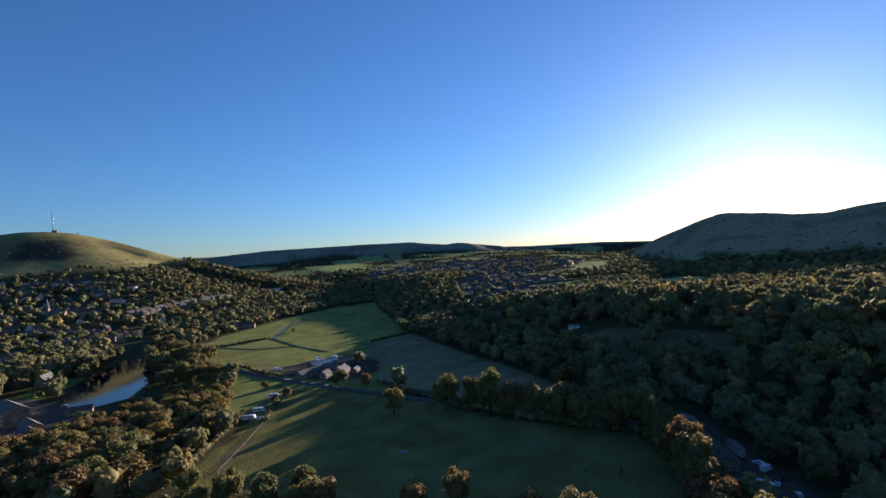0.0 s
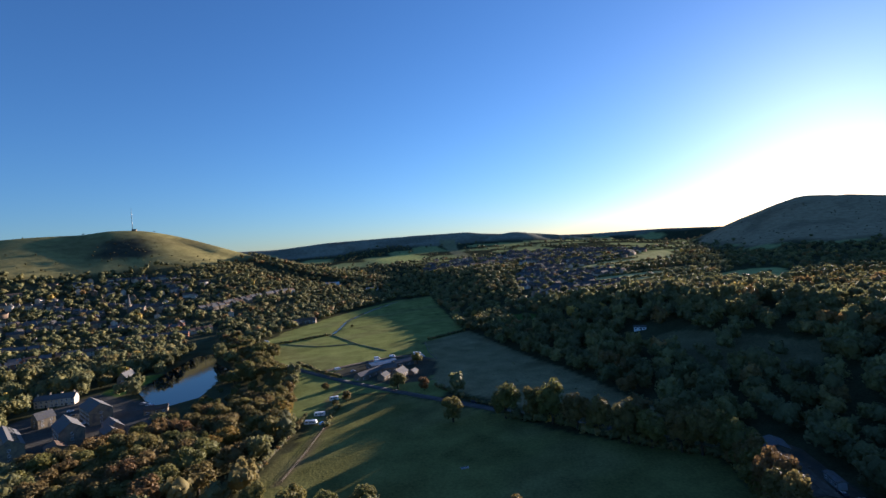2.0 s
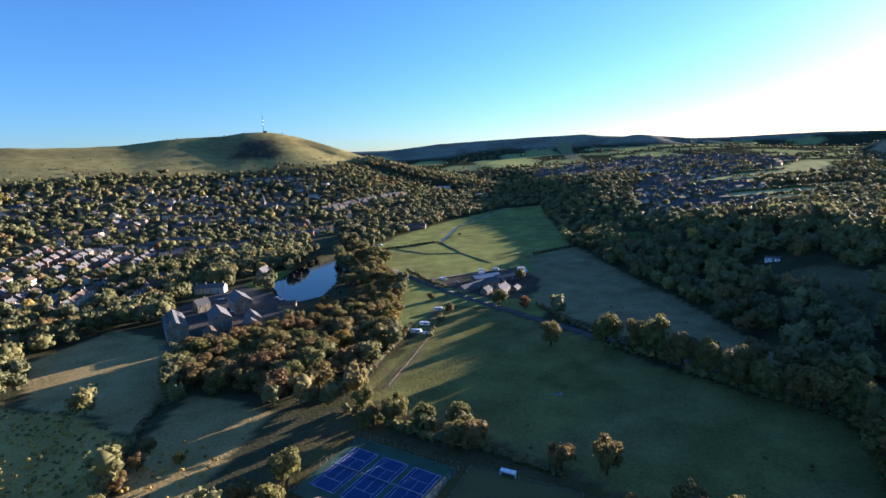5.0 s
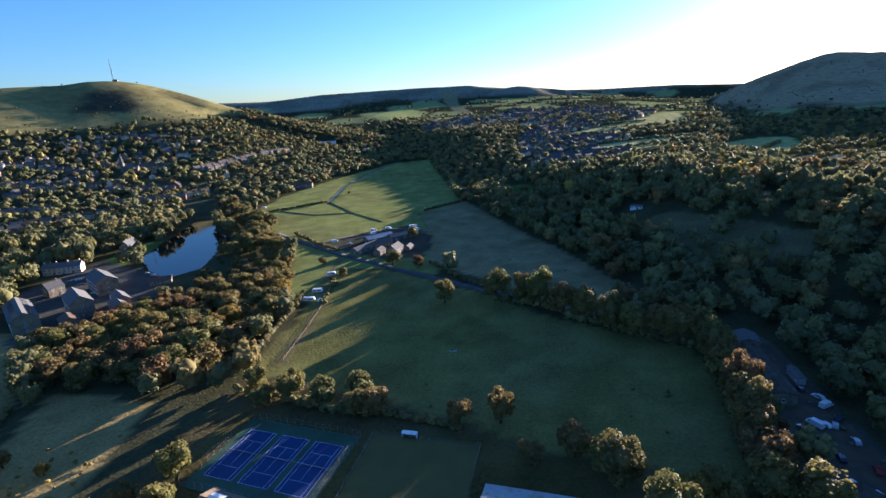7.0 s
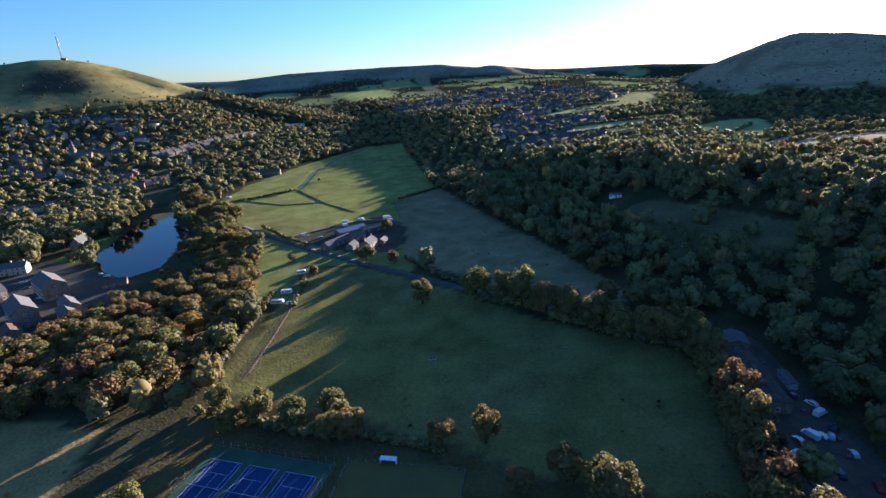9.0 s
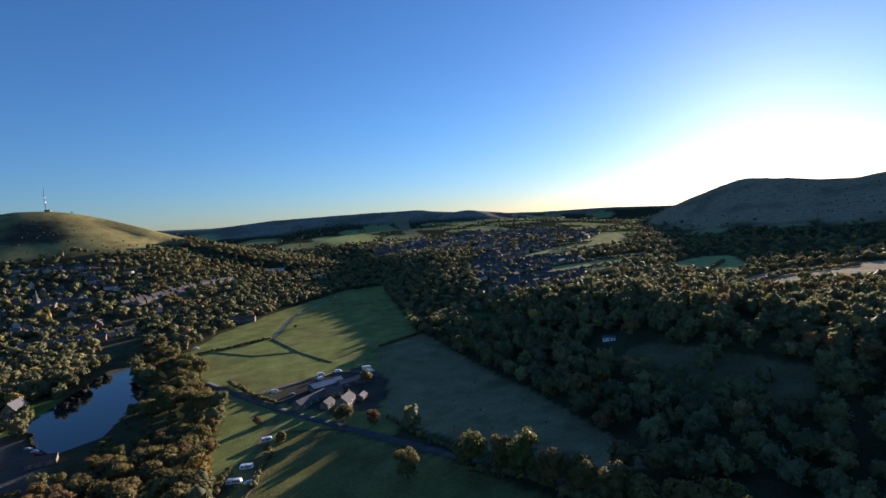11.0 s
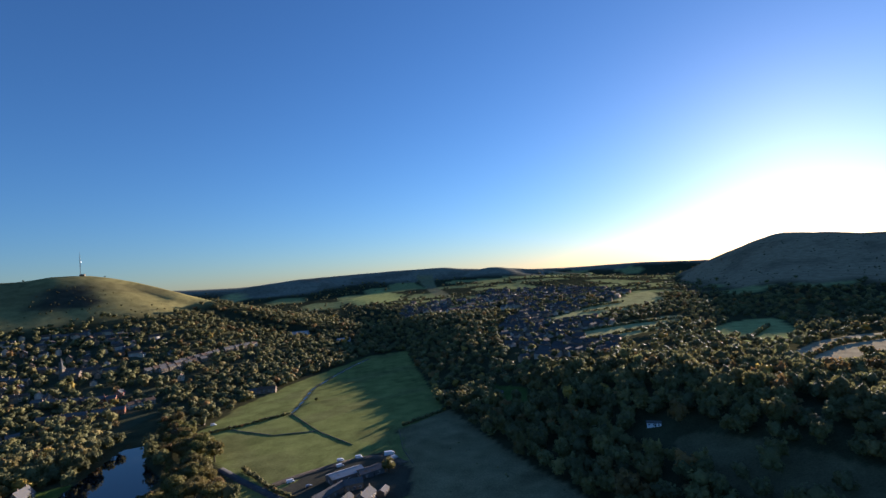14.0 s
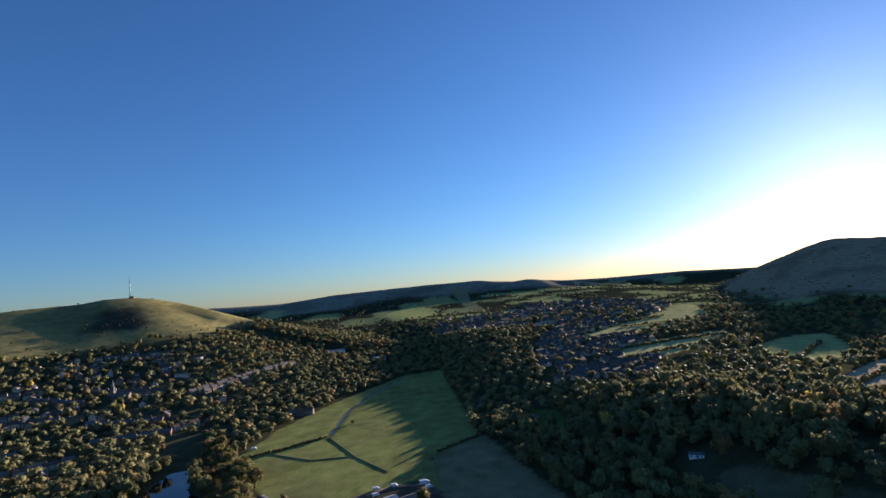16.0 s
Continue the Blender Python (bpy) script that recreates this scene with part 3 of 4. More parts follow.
def building(label, category, x, y, turn, length, width, eaves, rise, wall, roof, windows=(3, 2), chimneys=(0.4,), doors=1, z=None, group="", over=0.35, name="house", lights=0, split=True):
    """A gabled building, its ridge along its own x: walls, two roof slopes, ridge, chimneys, windows and doors."""
    z = ground_z(x, y) - 0.1 if z is None else z
    ob = thing(name, x, y, z, turn, label, category, group)
    w, l = width / 2, length / 2
    part("wall", prism([(-w, -1.5), (w, -1.5), (w, eaves), (0, eaves + rise), (-w, eaves)], -l, l), wall, ob)
    drop = over * rise / w
    for s, nm in ((1, "roof"), (-1, "roof")):
        slope = [(0, eaves + rise + 0.24), (0, eaves + rise + 0.02), (s * (w + over), eaves - drop + 0.02), (s * (w + over), eaves - drop + 0.2)]
        part(nm, prism(slope, -l - over, l + over), roof, ob)
    part("ridge", prism([(-0.2, eaves + rise + 0.16), (0, eaves + rise + 0.34), (0.2, eaves + rise + 0.16)], -l - over, l + over), roof, ob)
    for c in chimneys:
        bm = box(c * length, 0, eaves + rise * 0.6, 0.9, 0.6, rise * 0.4 + 1.3)
        add_box(bm, c * length, 0, eaves + rise + 1.3, 1.05, 0.75, 0.15)
        stack = part("chimney", bm, wall, ob)
        bm = bmesh.new()
        for k in (-0.22, 0.22):
            add_rod(bm, (c * length + k, 0, eaves + rise + 1.44), (c * length + k, 0, eaves + rise + 1.85), 0.13, 8, 0.1)
        part("chimney_pot", bm, BRICK, stack)
    across, floors = windows
    spots = []
    for f in range(floors):
        zz = 0.9 + f * (eaves - 0.4) / max(floors, 1)
        for k in range(across):
            xx = (k + 0.5) / across * length - l
            spots += [(xx, w, zz, 1), (xx, -w, zz, -1)]
        if width > 6:
            spots += [(l, 0, zz, 2), (-l, 0, zz, -2)]
    window_parts(ob, spots, 1.15, min(1.4, eaves * 0.4), split)
    for k in range(doors):
        xx = (k + 1) / (doors + 1) * length - l + 0.9
        part("door", box(xx, -w - 0.02, 0, 1.0, 0.1, 2.1), DARK, ob)
    for k in range(lights):
        xx = (k + 0.5) / lights * length - l
        for s in (1, -1):
            tilt = math.atan2(rise, w)
            bm = box(0, 0, 0, min(2.0, length / lights * 0.5), w * 0.5, 0.06)
            bmesh.ops.transform(bm, matrix=Matrix.Translation((xx, s * w * 0.52, eaves + rise * 0.48 + 0.22)) @ Matrix.Rotation(-s * tilt, 4, "X"), verts=bm.verts)
            part("rooflight", bm, GLASS, ob)
    CLEAR.append((x, y, max(4.0, 0.62 * length)))
    return ob


def copy_building(ob, x, y, turn, z=None, label=""):
    made = copy_thing(ob, pose(x, y, ground_z(x, y) - 0.1 if z is None else z, 0, 0, turn))
    if label:
        made["label"] = label
    CLEAR.append((x + 3, y - 2, 8.5))
    return made


def vehicle(kind, x, y, turn, paint, label, group=""):
    """A car, van or lorry: body, cabin glass, bumpers, lamps and four wheels."""
    l, w, h = {"car": (4.2, 1.75, 1.45), "van": (5.3, 2.0, 2.3), "truck": (7.5, 2.4, 3.2)}[kind]
    ob = thing(kind, x, y, ground_z(x, y), turn, label, kind, group)
    side = {"car": [(-l / 2, 0.3), (l / 2, 0.3), (l / 2, 0.75), (l * 0.28, 0.9), (l * 0.12, h), (-l * 0.3, h), (-l * 0.45, 0.95), (-l / 2, 0.85)],
            "van": [(-l / 2, 0.35), (l / 2, 0.35), (l / 2, 1.0), (l * 0.36, 1.25), (l * 0.24, h - 0.05), (l * 0.18, h), (-l / 2, h)],
            "truck": [(-l / 2, 0.5), (l / 2, 0.5), (l / 2, 2.0), (l * 0.44, 2.4), (l * 0.3, 2.4), (l * 0.28, h), (-l / 2, h)]}[kind]
    bm = bmesh.new()
    add_prism(bm, side, -w / 2, w / 2)
    bmesh.ops.rotate(bm, cent=(0, 0, 0), matrix=Matrix.Rotation(radians(-90), 3, "Z"), verts=bm.verts)
    bmesh.ops.bevel(bm, geom=list(bm.edges), offset=0.06, segments=2, affect="EDGES")
    body = part("body", bm, paint, ob)
    gz = {"car": 0.95, "van": 1.35, "truck": 1.45}[kind]
    gx = {"car": -0.09, "van": 0.27, "truck": 0.37}[kind] * l
    gl = {"car": 0.5, "van": 0.12, "truck": 0.1}[kind] * l
    for s in (-1, 1):
        part("side_window", box(gx, s * (w / 2 + 0.005), gz, gl, 0.03, 0.38, bevel=0.01), GLASS, body)
    fx = {"car": 0.205, "van": 0.3, "truck": 0.475}[kind] * l
    bm = box(0, 0, 0, 0.05, w * 0.8, 0.5 if kind == "car" else 0.7)
    bmesh.ops.transform(bm, matrix=Matrix.Translation((fx, 0, gz - 0.03)) @ Matrix.Rotation(radians(-50 if kind == "car" else -28), 4, "Y"), verts=bm.verts)
    part("windscreen", bm, GLASS, body)
    for s in (-1, 1):
        part("headlight", box(l / 2, s * w * 0.36, 0.62, 0.06, 0.3, 0.16, bevel=0.02), WHITE, body)
    for sx in (-0.3, 0.31):
        for s in (-1, 1):
            wheel = part("wheel", rod((sx * l, s * (w / 2 - 0.2), 0.33), (sx * l, s * (w / 2 + 0.02), 0.33), 0.33, 14), RUBBER, ob)
            part("rim", rod((sx * l, s * (w / 2), 0.33), (sx * l, s * (w / 2 + 0.04), 0.33), 0.2, 10), STEEL, wheel)
    return ob


def caravan(x, y, turn, label, length=6.2):
    ob = thing("caravan", x, y, ground_z(x, y), turn, label, "caravan", "caravans in the field")
    l = length / 2
    CLEAR.append((x, y, 10.5))
    bm = bmesh.new()
    add_prism(bm, [(-l, 0.6), (-l * 0.86, 0.42), (l * 0.86, 0.42), (l, 0.7), (l * 0.9, 2.45), (l * 0.75, 2.6), (-l * 0.8, 2.6), (-l * 0.95, 2.4)], -1.1, 1.1)
    bmesh.ops.rotate(bm, cent=(0, 0, 0), matrix=Matrix.Rotation(radians(-90), 3, "Z"), verts=bm.verts)
    bmesh.ops.bevel(bm, geom=list(bm.edges), offset=0.12, segments=2, affect="EDGES")
    body = part("body", bm, WHITE, ob)
    for s in (-1, 1):
        for k in (-0.55, 0.0, 0.52):
            part("window", box(k * l, s * 1.1, 1.35, l * 0.38, 0.05, 0.65, bevel=0.02), GLASS, body)
        wheel = part("wheel", rod((-0.1, s * 0.85, 0.33), (-0.1, s * 1.08, 0.33), 0.33, 14), RUBBER, ob)
        part("rim", rod((-0.1, s * 1.07, 0.33), (-0.1, s * 1.1, 0.33), 0.19, 10), STEEL, wheel)
    part("door", box(l * 0.25, -1.11, 0.55, 0.62, 0.05, 1.75, bevel=0.02), SHEET, body, "pale caravan door")
    part("roof_vent", box(0, 0, 2.58, 0.6, 0.6, 0.15, bevel=0.03), SHEET, body)
    bm = rod((l, 0.35, 0.45), (l + 1.2, 0, 0.45), 0.05)
    add_rod(bm, (l, -0.35, 0.45), (l + 1.2, 0, 0.45), 0.05)
    add_rod(bm, (l + 0.9, 0, 0.0), (l + 0.9, 0, 0.6), 0.05)
    part("drawbar", bm, STEEL, ob)
    return ob


# ---- the farm, the lane and the caravans ----
caravan(-119, 332, 20, "white touring caravan parked on grass beside a hedge")
caravan(-117, 301, 8, "white touring caravan parked beside the field track", 6.8)
caravan(-117, 287, 4, "long white caravan with a dark window band on grass", 7.4)
vehicle("car", -110, 287, 60, CAR_PAINTS[0], "small white car parked beside a caravan")

building("low stone barn with a sunlit end beside the farmyard", "barn", -111, 390, 62, 26, 7.5, 3.6, 2.2, STONE, SLATE, (4, 1), (), 2, name="barn")
building("grey sheet-roofed cattle shed in the farmyard", "barn", -108, 419, 40, 24, 12, 4.0, 1.8, SHEET_GREY, SHEET, (3, 1), (), 1, name="barn")
building("dull grey farm shed with a shallow roof", "barn", -92, 424, 40, 18, 10, 3.6, 1.6, SHEET_GREY, SHEET_GREY, (2, 1), (), 1, name="barn")
building("stone farmhouse with a slate roof and two chimneys", "house", -84, 379, 78, 13, 8.5, 5.6, 3.0, STONE, SLATE, (3, 2), (-0.42, 0.42), 1)
building("small stone outhouse behind the farmhouse", "house", -97, 381, 75, 9, 6, 3.2, 2.0, STONE, SLATE, (2, 1), (), 1)
building("stone cottage with a slate roof beside the farm lane", "house", -98, 402, 25, 12, 6.5, 4.2, 2.3, STONE, SLATE, (3, 1), (0.4,), 1)
building("tin-roofed lean-to shed in the farmyard", "shed", -76, 392, 80, 8, 5, 2.8, 1.4, TIMBER, SHEET_GREY, (1, 1), (), 1, name="shed")
for fx, fy, ft in ((-121, 451, 25), (-118, 440, 40), (-108, 456, 15)):
    vehicle("van", fx, fy, ft, CAR_PAINTS[0], "white van parked at the farm's edge", "vans at the farm")
vehicle("truck", -85, 459, 20, CAR_PAINTS[0], "white box lorry parked at the edge of the farm", "vans at the farm")
vehicle("van", -80, 452, 35, CAR_PAINTS[0], "white van parked beside the box lorry", "vans at the farm")
vehicle("van", -146, 416, 35, CAR_PAINTS[0], "white van on the verge of the lane", "vans at the farm")
vehicle("car", -130, 408, 30, CAR_PAINTS[1], "silver car beside the farm lane")
vehicle("car", -24, 317, -27, CAR_PAINTS[2], "dark car on the country road")
vehicle("car", -8, 308, -30, CAR_PAINTS[1], "silver car on the country road")

building("low stone house with a brown roof at the meadow's edge", "house", -288, 694, 12, 22, 9, 5, 3, STONE, TILE, (4, 2), (-0.3, 0.3), 1)
building("small stone cottage at the meadow's edge", "house", -303, 690, 20, 11, 8, 4.5, 2.6, STONE, SLATE, (2, 2), (0.4,), 1)
vehicle("van", -285, 563, 20, CAR_PAINTS[0], "white van at the corner of the meadow")
building("little dark shed at the corner of the meadow", "shed", -300, 566, 20, 7, 4, 2.4, 1.2, TIMBER, TILE, (1, 1), (), 1, name="shed")

CLEAR.append((-280, 672, 18))
CLEAR.append((-265, 665, 16))

# ---- mills and houses round the pond ----
building("long stone mill with a glazed slate roof", "mill", -279, 252, -37, 38, 13, 8.5, 4.2, STONE, SLATE, (11, 3), (), 2, name="mill", lights=9)
building("tall stone mill with a slate roof and lit gable", "mill", -257, 269, -37, 24, 12, 9.5, 4.5, STONE, SLATE, (6, 3), (), 1, name="mill")
building("low stone mill annexe with a brown roof", "mill", -246, 250, -37, 12, 9, 5, 2.2, STONE, TILE, (3, 1), (), 1, name="mill")
building("stone mill with a broad slate roof above the pond", "mill", -274, 307, -35, 26, 13, 9, 4.2, STONE, SLATE, (7, 3), (), 1, name="mill")
building("dark twin-gabled stone workshop", "mill", -238, 280, -37, 17, 8, 6, 3, STONE, SLATE, (4, 2), (), 1, name="mill")
building("dark stone workshop beside the mills", "mill", -232, 271, -37, 16, 7.5, 5.4, 2.8, STONE, SLATE, (4, 1), (), 1, name="mill")
building("cream-washed row of cottages with dark roof", "house", -340, 343, 22, 26, 8, 5.6, 2.8, RENDER_WHITE, SLATE, (8, 2), (-0.45, -0.15, 0.15, 0.45), 3)
building("small gabled stone house among the mills", "house", -304, 298, 70, 10, 9, 6, 3.6, STONE, SLATE, (2, 2), (0.3,), 1)
building("stone house with a steep roof beside the lawn", "house", -326, 396, 100, 14, 9, 6.5, 5, STONE, SLATE, (3, 2), (0.35, -0.2), 1)
building("low stone boathouse at the pond's edge", "house", -239, 318, 30, 14, 6, 3.2, 1.8, STONE, TILE, (3, 1), (), 1)
for vx, vy, vt, vp in ((-276, 300, 10, 0), (-268, 305, 20, 1), (-258, 335, 15, 0), (-265, 338, 25, 1), (-300, 316, 60, 2), (-312, 326, 55, 0), (-320, 312, 45, 1), (-252, 331, 10, 3)):
    vehicle("car", vx, vy, vt, CAR_PAINTS[vp], ("white", "silver", "dark", "red")[vp] + " car parked among the stone mills", "cars at the mills")

# ---- sports ground ----
COURT_TURN, COURT_X, COURT_Y = -11.0, -73.5, 150.6


def slab(name, x, y, z, turn, sx, sy, sz, mat, label, category, kind="structure"):
    ob = part(name, box(0, 0, -sz, sx, sy, sz), mat)
    ob.matrix_basis = pose(x, y, z, 0, 0, turn)
    return tagged(ob, label, category, kind=kind)


court_z = ground_z(COURT_X, COURT_Y) + 0.3
slab("pavement", COURT_X, COURT_Y, court_z, COURT_TURN, 45, 36, 1.2, COURT_GREEN, "green painted hard surface round the tennis courts", "court surround")


def tennis_court(x, y, z, turn):
    ob = thing("tennis_court", x, y, z, turn, "blue painted tennis court with white lines and a net", "tennis court", "tennis courts in a row")
    part("playing_surface", box(0, 0, -0.02, 11.6, 24.4, 0.03), COURT_BLUE, ob)
    for lx, ly, sx, sy in ((-5.485, 0, 0.1, 23.9), (5.485, 0, 0.1, 23.9), (-4.115, 0, 0.08, 23.77), (4.115, 0, 0.08, 23.77), (0, 11.885, 10.97, 0.1), (0, -11.885, 10.97, 0.1), (0, 6.4, 8.23, 0.08), (0, -6.4, 8.23, 0.08), (0, 0, 0.08, 12.8)):
        part("line", box(lx, ly, 0.004, sx, sy, 0.012), WHITE, ob)
    bm = bmesh.new()
    for k in range(23):
        add_box(bm, -6.2 + k * 0.564, 0, 0.05, 0.03, 0.02, 0.9)
    for k in range(5):
        add_box(bm, 0, 0, 0.05 + k * 0.2, 12.4, 0.02, 0.03)
    net = part("net", bm, DARK, ob)
    part("headband", box(0, 0, 0.92, 12.5, 0.05, 0.07), WHITE, net)
    for s in (-1, 1):
        part("net_post", rod((s * 6.35, 0, 0), (s * 6.35, 0, 1.1), 0.05, 8), STEEL, ob)
    return ob


c, s = math.cos(radians(COURT_TURN)), math.sin(radians(COURT_TURN))
first_court = tennis_court(COURT_X, COURT_Y, court_z + 0.03, COURT_TURN)
for off in (-13.7, 13.7):
    copy_thing(first_court, pose(COURT_X + c * off, COURT_Y + s * off, court_z + 0.03, 0, 0, COURT_TURN))


def mesh_fence(label, corners, tall, step, base):
    ob = thing("fence", corners[0][0], corners[0][1], base, 0, label, "fence")
    ox, oy = corners[0]
    for (ax, ay), (bx, by) in zip(corners, corners[1:]):
        n = max(1, round(math.hypot(bx - ax, by - ay) / step))
        for k in range(n):
            px, py = ax + (bx - ax) * k / n - ox, ay + (by - ay) * k / n - oy
            part("post", rod((px, py, -0.3), (px, py, tall), 0.03, 5), STEEL, ob)
        for h in (0.1, tall * 0.5, tall - 0.05):
            part("rail", rod((ax - ox, ay - oy, h), (bx - ox, by - oy, h), 0.012, 4), STEEL, ob)
    return ob


def turned(x, y, turn, pts):
    c, s = math.cos(radians(turn)), math.sin(radians(turn))
    return [(x + c * a - s * b, y + s * a + c * b) for a, b in pts]


mesh_fence("tall thin steel fence round the tennis courts", turned(COURT_X, COURT_Y, COURT_TURN, [(-22.8, -17.7), (-22.8, 17.7), (22.8, 17.7), (22.8, -17.7), (-22.8, -17.7)]), 3.0, 3.0, court_z)
slab("pavement", -27, 143, ground_z(-27, 143) + 0.35, -6, 38, 42, 1.2, TURF, "dark green sports pitch beside the tennis courts", "sports pitch")
mesh_fence("low white rail along the sports pitch", turned(-27, 143, -6, [(-19.3, -20), (-19.3, 21.2), (19.3, 21.2), (19.3, -20)]), 1.1, 3.0, ground_z(-27, 143) + 0.3)
dugout = thing("team_shelter", -30.5, 165.2, ground_z(-30, 165), -6, "white open-fronted team shelter at the pitch's edge", "shelter")
bm = box(0, 0.8, 0, 5.2, 0.08, 2.0)
part("back_panel", bm, WHITE, dugout)
for sx in (-2.6, 2.6):
    part("side_panel", box(sx, 0, 0, 0.08, 1.6, 2.0), WHITE, dugout)
part("roof", box(0, 0, 2.0, 5.5, 1.9, 0.1), WHITE, dugout)
part("seat", box(0, 0.5, 0.42, 4.9, 0.4, 0.06), TIMBER, dugout)
building("low clubhouse with a pale tan roof", "clubhouse", -78, 127.5, -14, 17, 9.5, 3.2, 1.5, RENDER_WHITE, STONE, (5, 1), (), 2, name="clubhouse")
lantern = thing("roof_lantern", -80.5, 129, ground_z(-78, 127) + 3.9, -14, "white boxed lantern standing on the clubhouse roof", "roof lantern")
part("frame", box(0, 0, 0, 4.5, 2.6, 1.0, bevel=0.05), WHITE, lantern)
part("cover", prism([(-1.5, 1.0), (1.5, 1.0), (0, 1.5)], -2.4, 2.4), WHITE, lantern)
building("large pale sheet-roofed hall beside the pitch", "hall", 11, 127, -8, 30, 21, 5, 2.0, SHEET_GREY, SHEET, (5, 1), (), 1, name="sports_hall")
trough = thing("water_trough", -22, 227, ground_z(-22, 227), 20, "pale water trough in the dark grass field", "trough")
part("basin", box(0, 0, 0, 3.2, 1.1, 0.6, bevel=0.06, top=1.1), SHEET, trough)
part("water", box(0, 0, 0.55, 2.9, 0.9, 0.09), WATER, trough)

# ---- works yard across the field ----
slab("pavement", 107, 187, ground_z(107, 186) + 0.5, -3, 22, 120, 2.0, GRAVEL, "worn grey works yard between trees", "yard")
yz = ground_z(107, 186) + 0.5
building("long low works building with a flat grey roof", "works", 103, 207, 86, 34, 9, 4.2, 0.9, STONE, FELT, (7, 1), (), 2, z=yz, name="works_building")
building("grey works shed at the end of the yard", "works", 108, 235, 80, 10, 9, 4.2, 1.6, STONE, SLATE, (3, 1), (), 1, z=yz, name="works_building")
building("dark works shed with a sheet roof", "works", 93, 135, 60, 22, 12, 4.5, 1.6, STONE, FELT, (4, 1), (), 1, z=yz, name="works_building")
building("pale cabin at the side of the yard", "works", 115, 208, 86, 9, 3, 2.6, 0.4, SHEET, SHEET_GREY, (3, 1), (), 1, z=yz, name="site_cabin")
for vx, vy, vt, vk, vp in ((100.5, 211, 70, "van", 0), (100.5, 198, 75, "van", 0), (120.5, 201, 120, "car", 0), (120, 195.5, 30, "van", 0), (110.5, 184.5, 120, "van", 0), (113.5, 184.5, 120, "car", 0), (116.5, 184, 60, "car", 1),
                           (105.5, 182, 100, "car", 1), (102, 176.5, 20, "car", 0), (117, 206, 90, "car", 2), (104.5, 156, 20, "van", 0), (108.5, 152, 20, "van", 0), (109, 168, 80, "car", 2), (118, 176, 80, "car", 1), (116, 163, 70, "car", 3), (120, 188, 40, "car", 2)):
    v = vehicle(vk, vx - 4.5, vy - 6, vt, CAR_PAINTS[vp], ("white", "silver", "dark", "red")[vp] + " " + vk + " parked in the works yard", "vehicles in the yard")
    v.location.z = yz
for k in range(10):
    st = thing("pallet_stack", 113.5 + 2.5 * math.sin(k * 2.1), 154 + k * 7.5, yz, k * 37, "rough timber pallets stacked in the yard", "pallets", "pallet stacks in the yard")
    for j in range(3 + k % 4):
        part("pallet", box(0.05 * (j % 2), 0, j * 0.16, 1.2, 1.0, 0.13), TIMBER, st)

# ---- white building on the wooded slope ----
building("long white building with dark windows on the wooded slope", "house", 110, 446, -20, 9.5, 4.2, 2.5, 0.9, WHITE, SLATE, (3, 1), (), 1)
CLEAR.append((106, 434, 15))
CLEAR.append((100, 412, 13))
building("pale shed in a clearing of the wood", "shed", 2, 603, -20, 12, 7, 3, 1.4, SHEET, SHEET_GREY, (2, 1), (), 1, name="shed")

# ---- mast on the hill ----
mz = ground_z(-905, 1120)
mast = thing("radio_mast", -905, 1120, mz, 15, "tall thin lattice radio mast on the bare hilltop", "mast")
bm = bmesh.new()
for k in range(3):
    a = 2 * math.pi * k / 3
    add_rod(bm, (1.3 * math.cos(a), 1.3 * math.sin(a), -1), (0.5 * math.cos(a), 0.5 * math.sin(a), 46), 0.18, 6)
part("leg_frame", bm, SHEET_GREY, mast)
bm = bmesh.new()
for j in range(15):
    z0, z1 = j * 3.05, (j + 1) * 3.05
    for k in range(3):
        a, b = 2 * math.pi * k / 3, 2 * math.pi * (k + 1) / 3
        r0, r1 = 1.3 - 0.8 * z0 / 46, 1.3 - 0.8 * z1 / 46
        add_rod(bm, (r0 * math.cos(a), r0 * math.sin(a), z0), (r1 * math.cos(b), r1 * math.sin(b), z1), 0.09, 4)
part("lattice", bm, SHEET_GREY, mast)
part("aerial", rod((0, 0, 45.5), (0, 0, 56), 0.22, 6, 0.1), SHEET_GREY, mast)
for h in (20, 30, 40):
    part("dish", rod((0.9, 0, h), (1.6, 0, h), 0.7, 12), STEEL, mast)
building("squat equipment hut under the mast", "hut", -897, 1116, 20, 10, 5, 3, 0.8, STONE, SHEET_GREY, (1, 1), (), 1, name="equipment_hut")

# ---- the town on the slope ----
TOWN = [
    building("semi-detached stone house with a slate roof", "house", -402, 262, 124, 11.5, 8, 5.4, 2.8, STONE, SLATE, (2, 2), (-0.4, 0.4), 2, group="houses of the town", split=False),
    building("cream-rendered house with a brown tiled roof", "house", -425, 262, 124, 11, 8, 5.2, 2.8, RENDER_WHITE, TILE, (2, 2), (0.4,), 1, group="houses of the town", split=False),
    building("red brick house with a slate roof", "house", -448, 262, 124, 11, 8.2, 5.4, 3.0, BRICK, SLATE, (2, 2), (-0.4,), 1, group="houses of the town", split=False),
    building("pale stone bungalow with a brown roof", "house", -471, 262, 124, 12, 8.5, 3.2, 2.6, RENDER_WHITE, SLATE, (3, 1), (0.3,), 1, group="houses of the town", split=False)]
pick = random.Random(11)


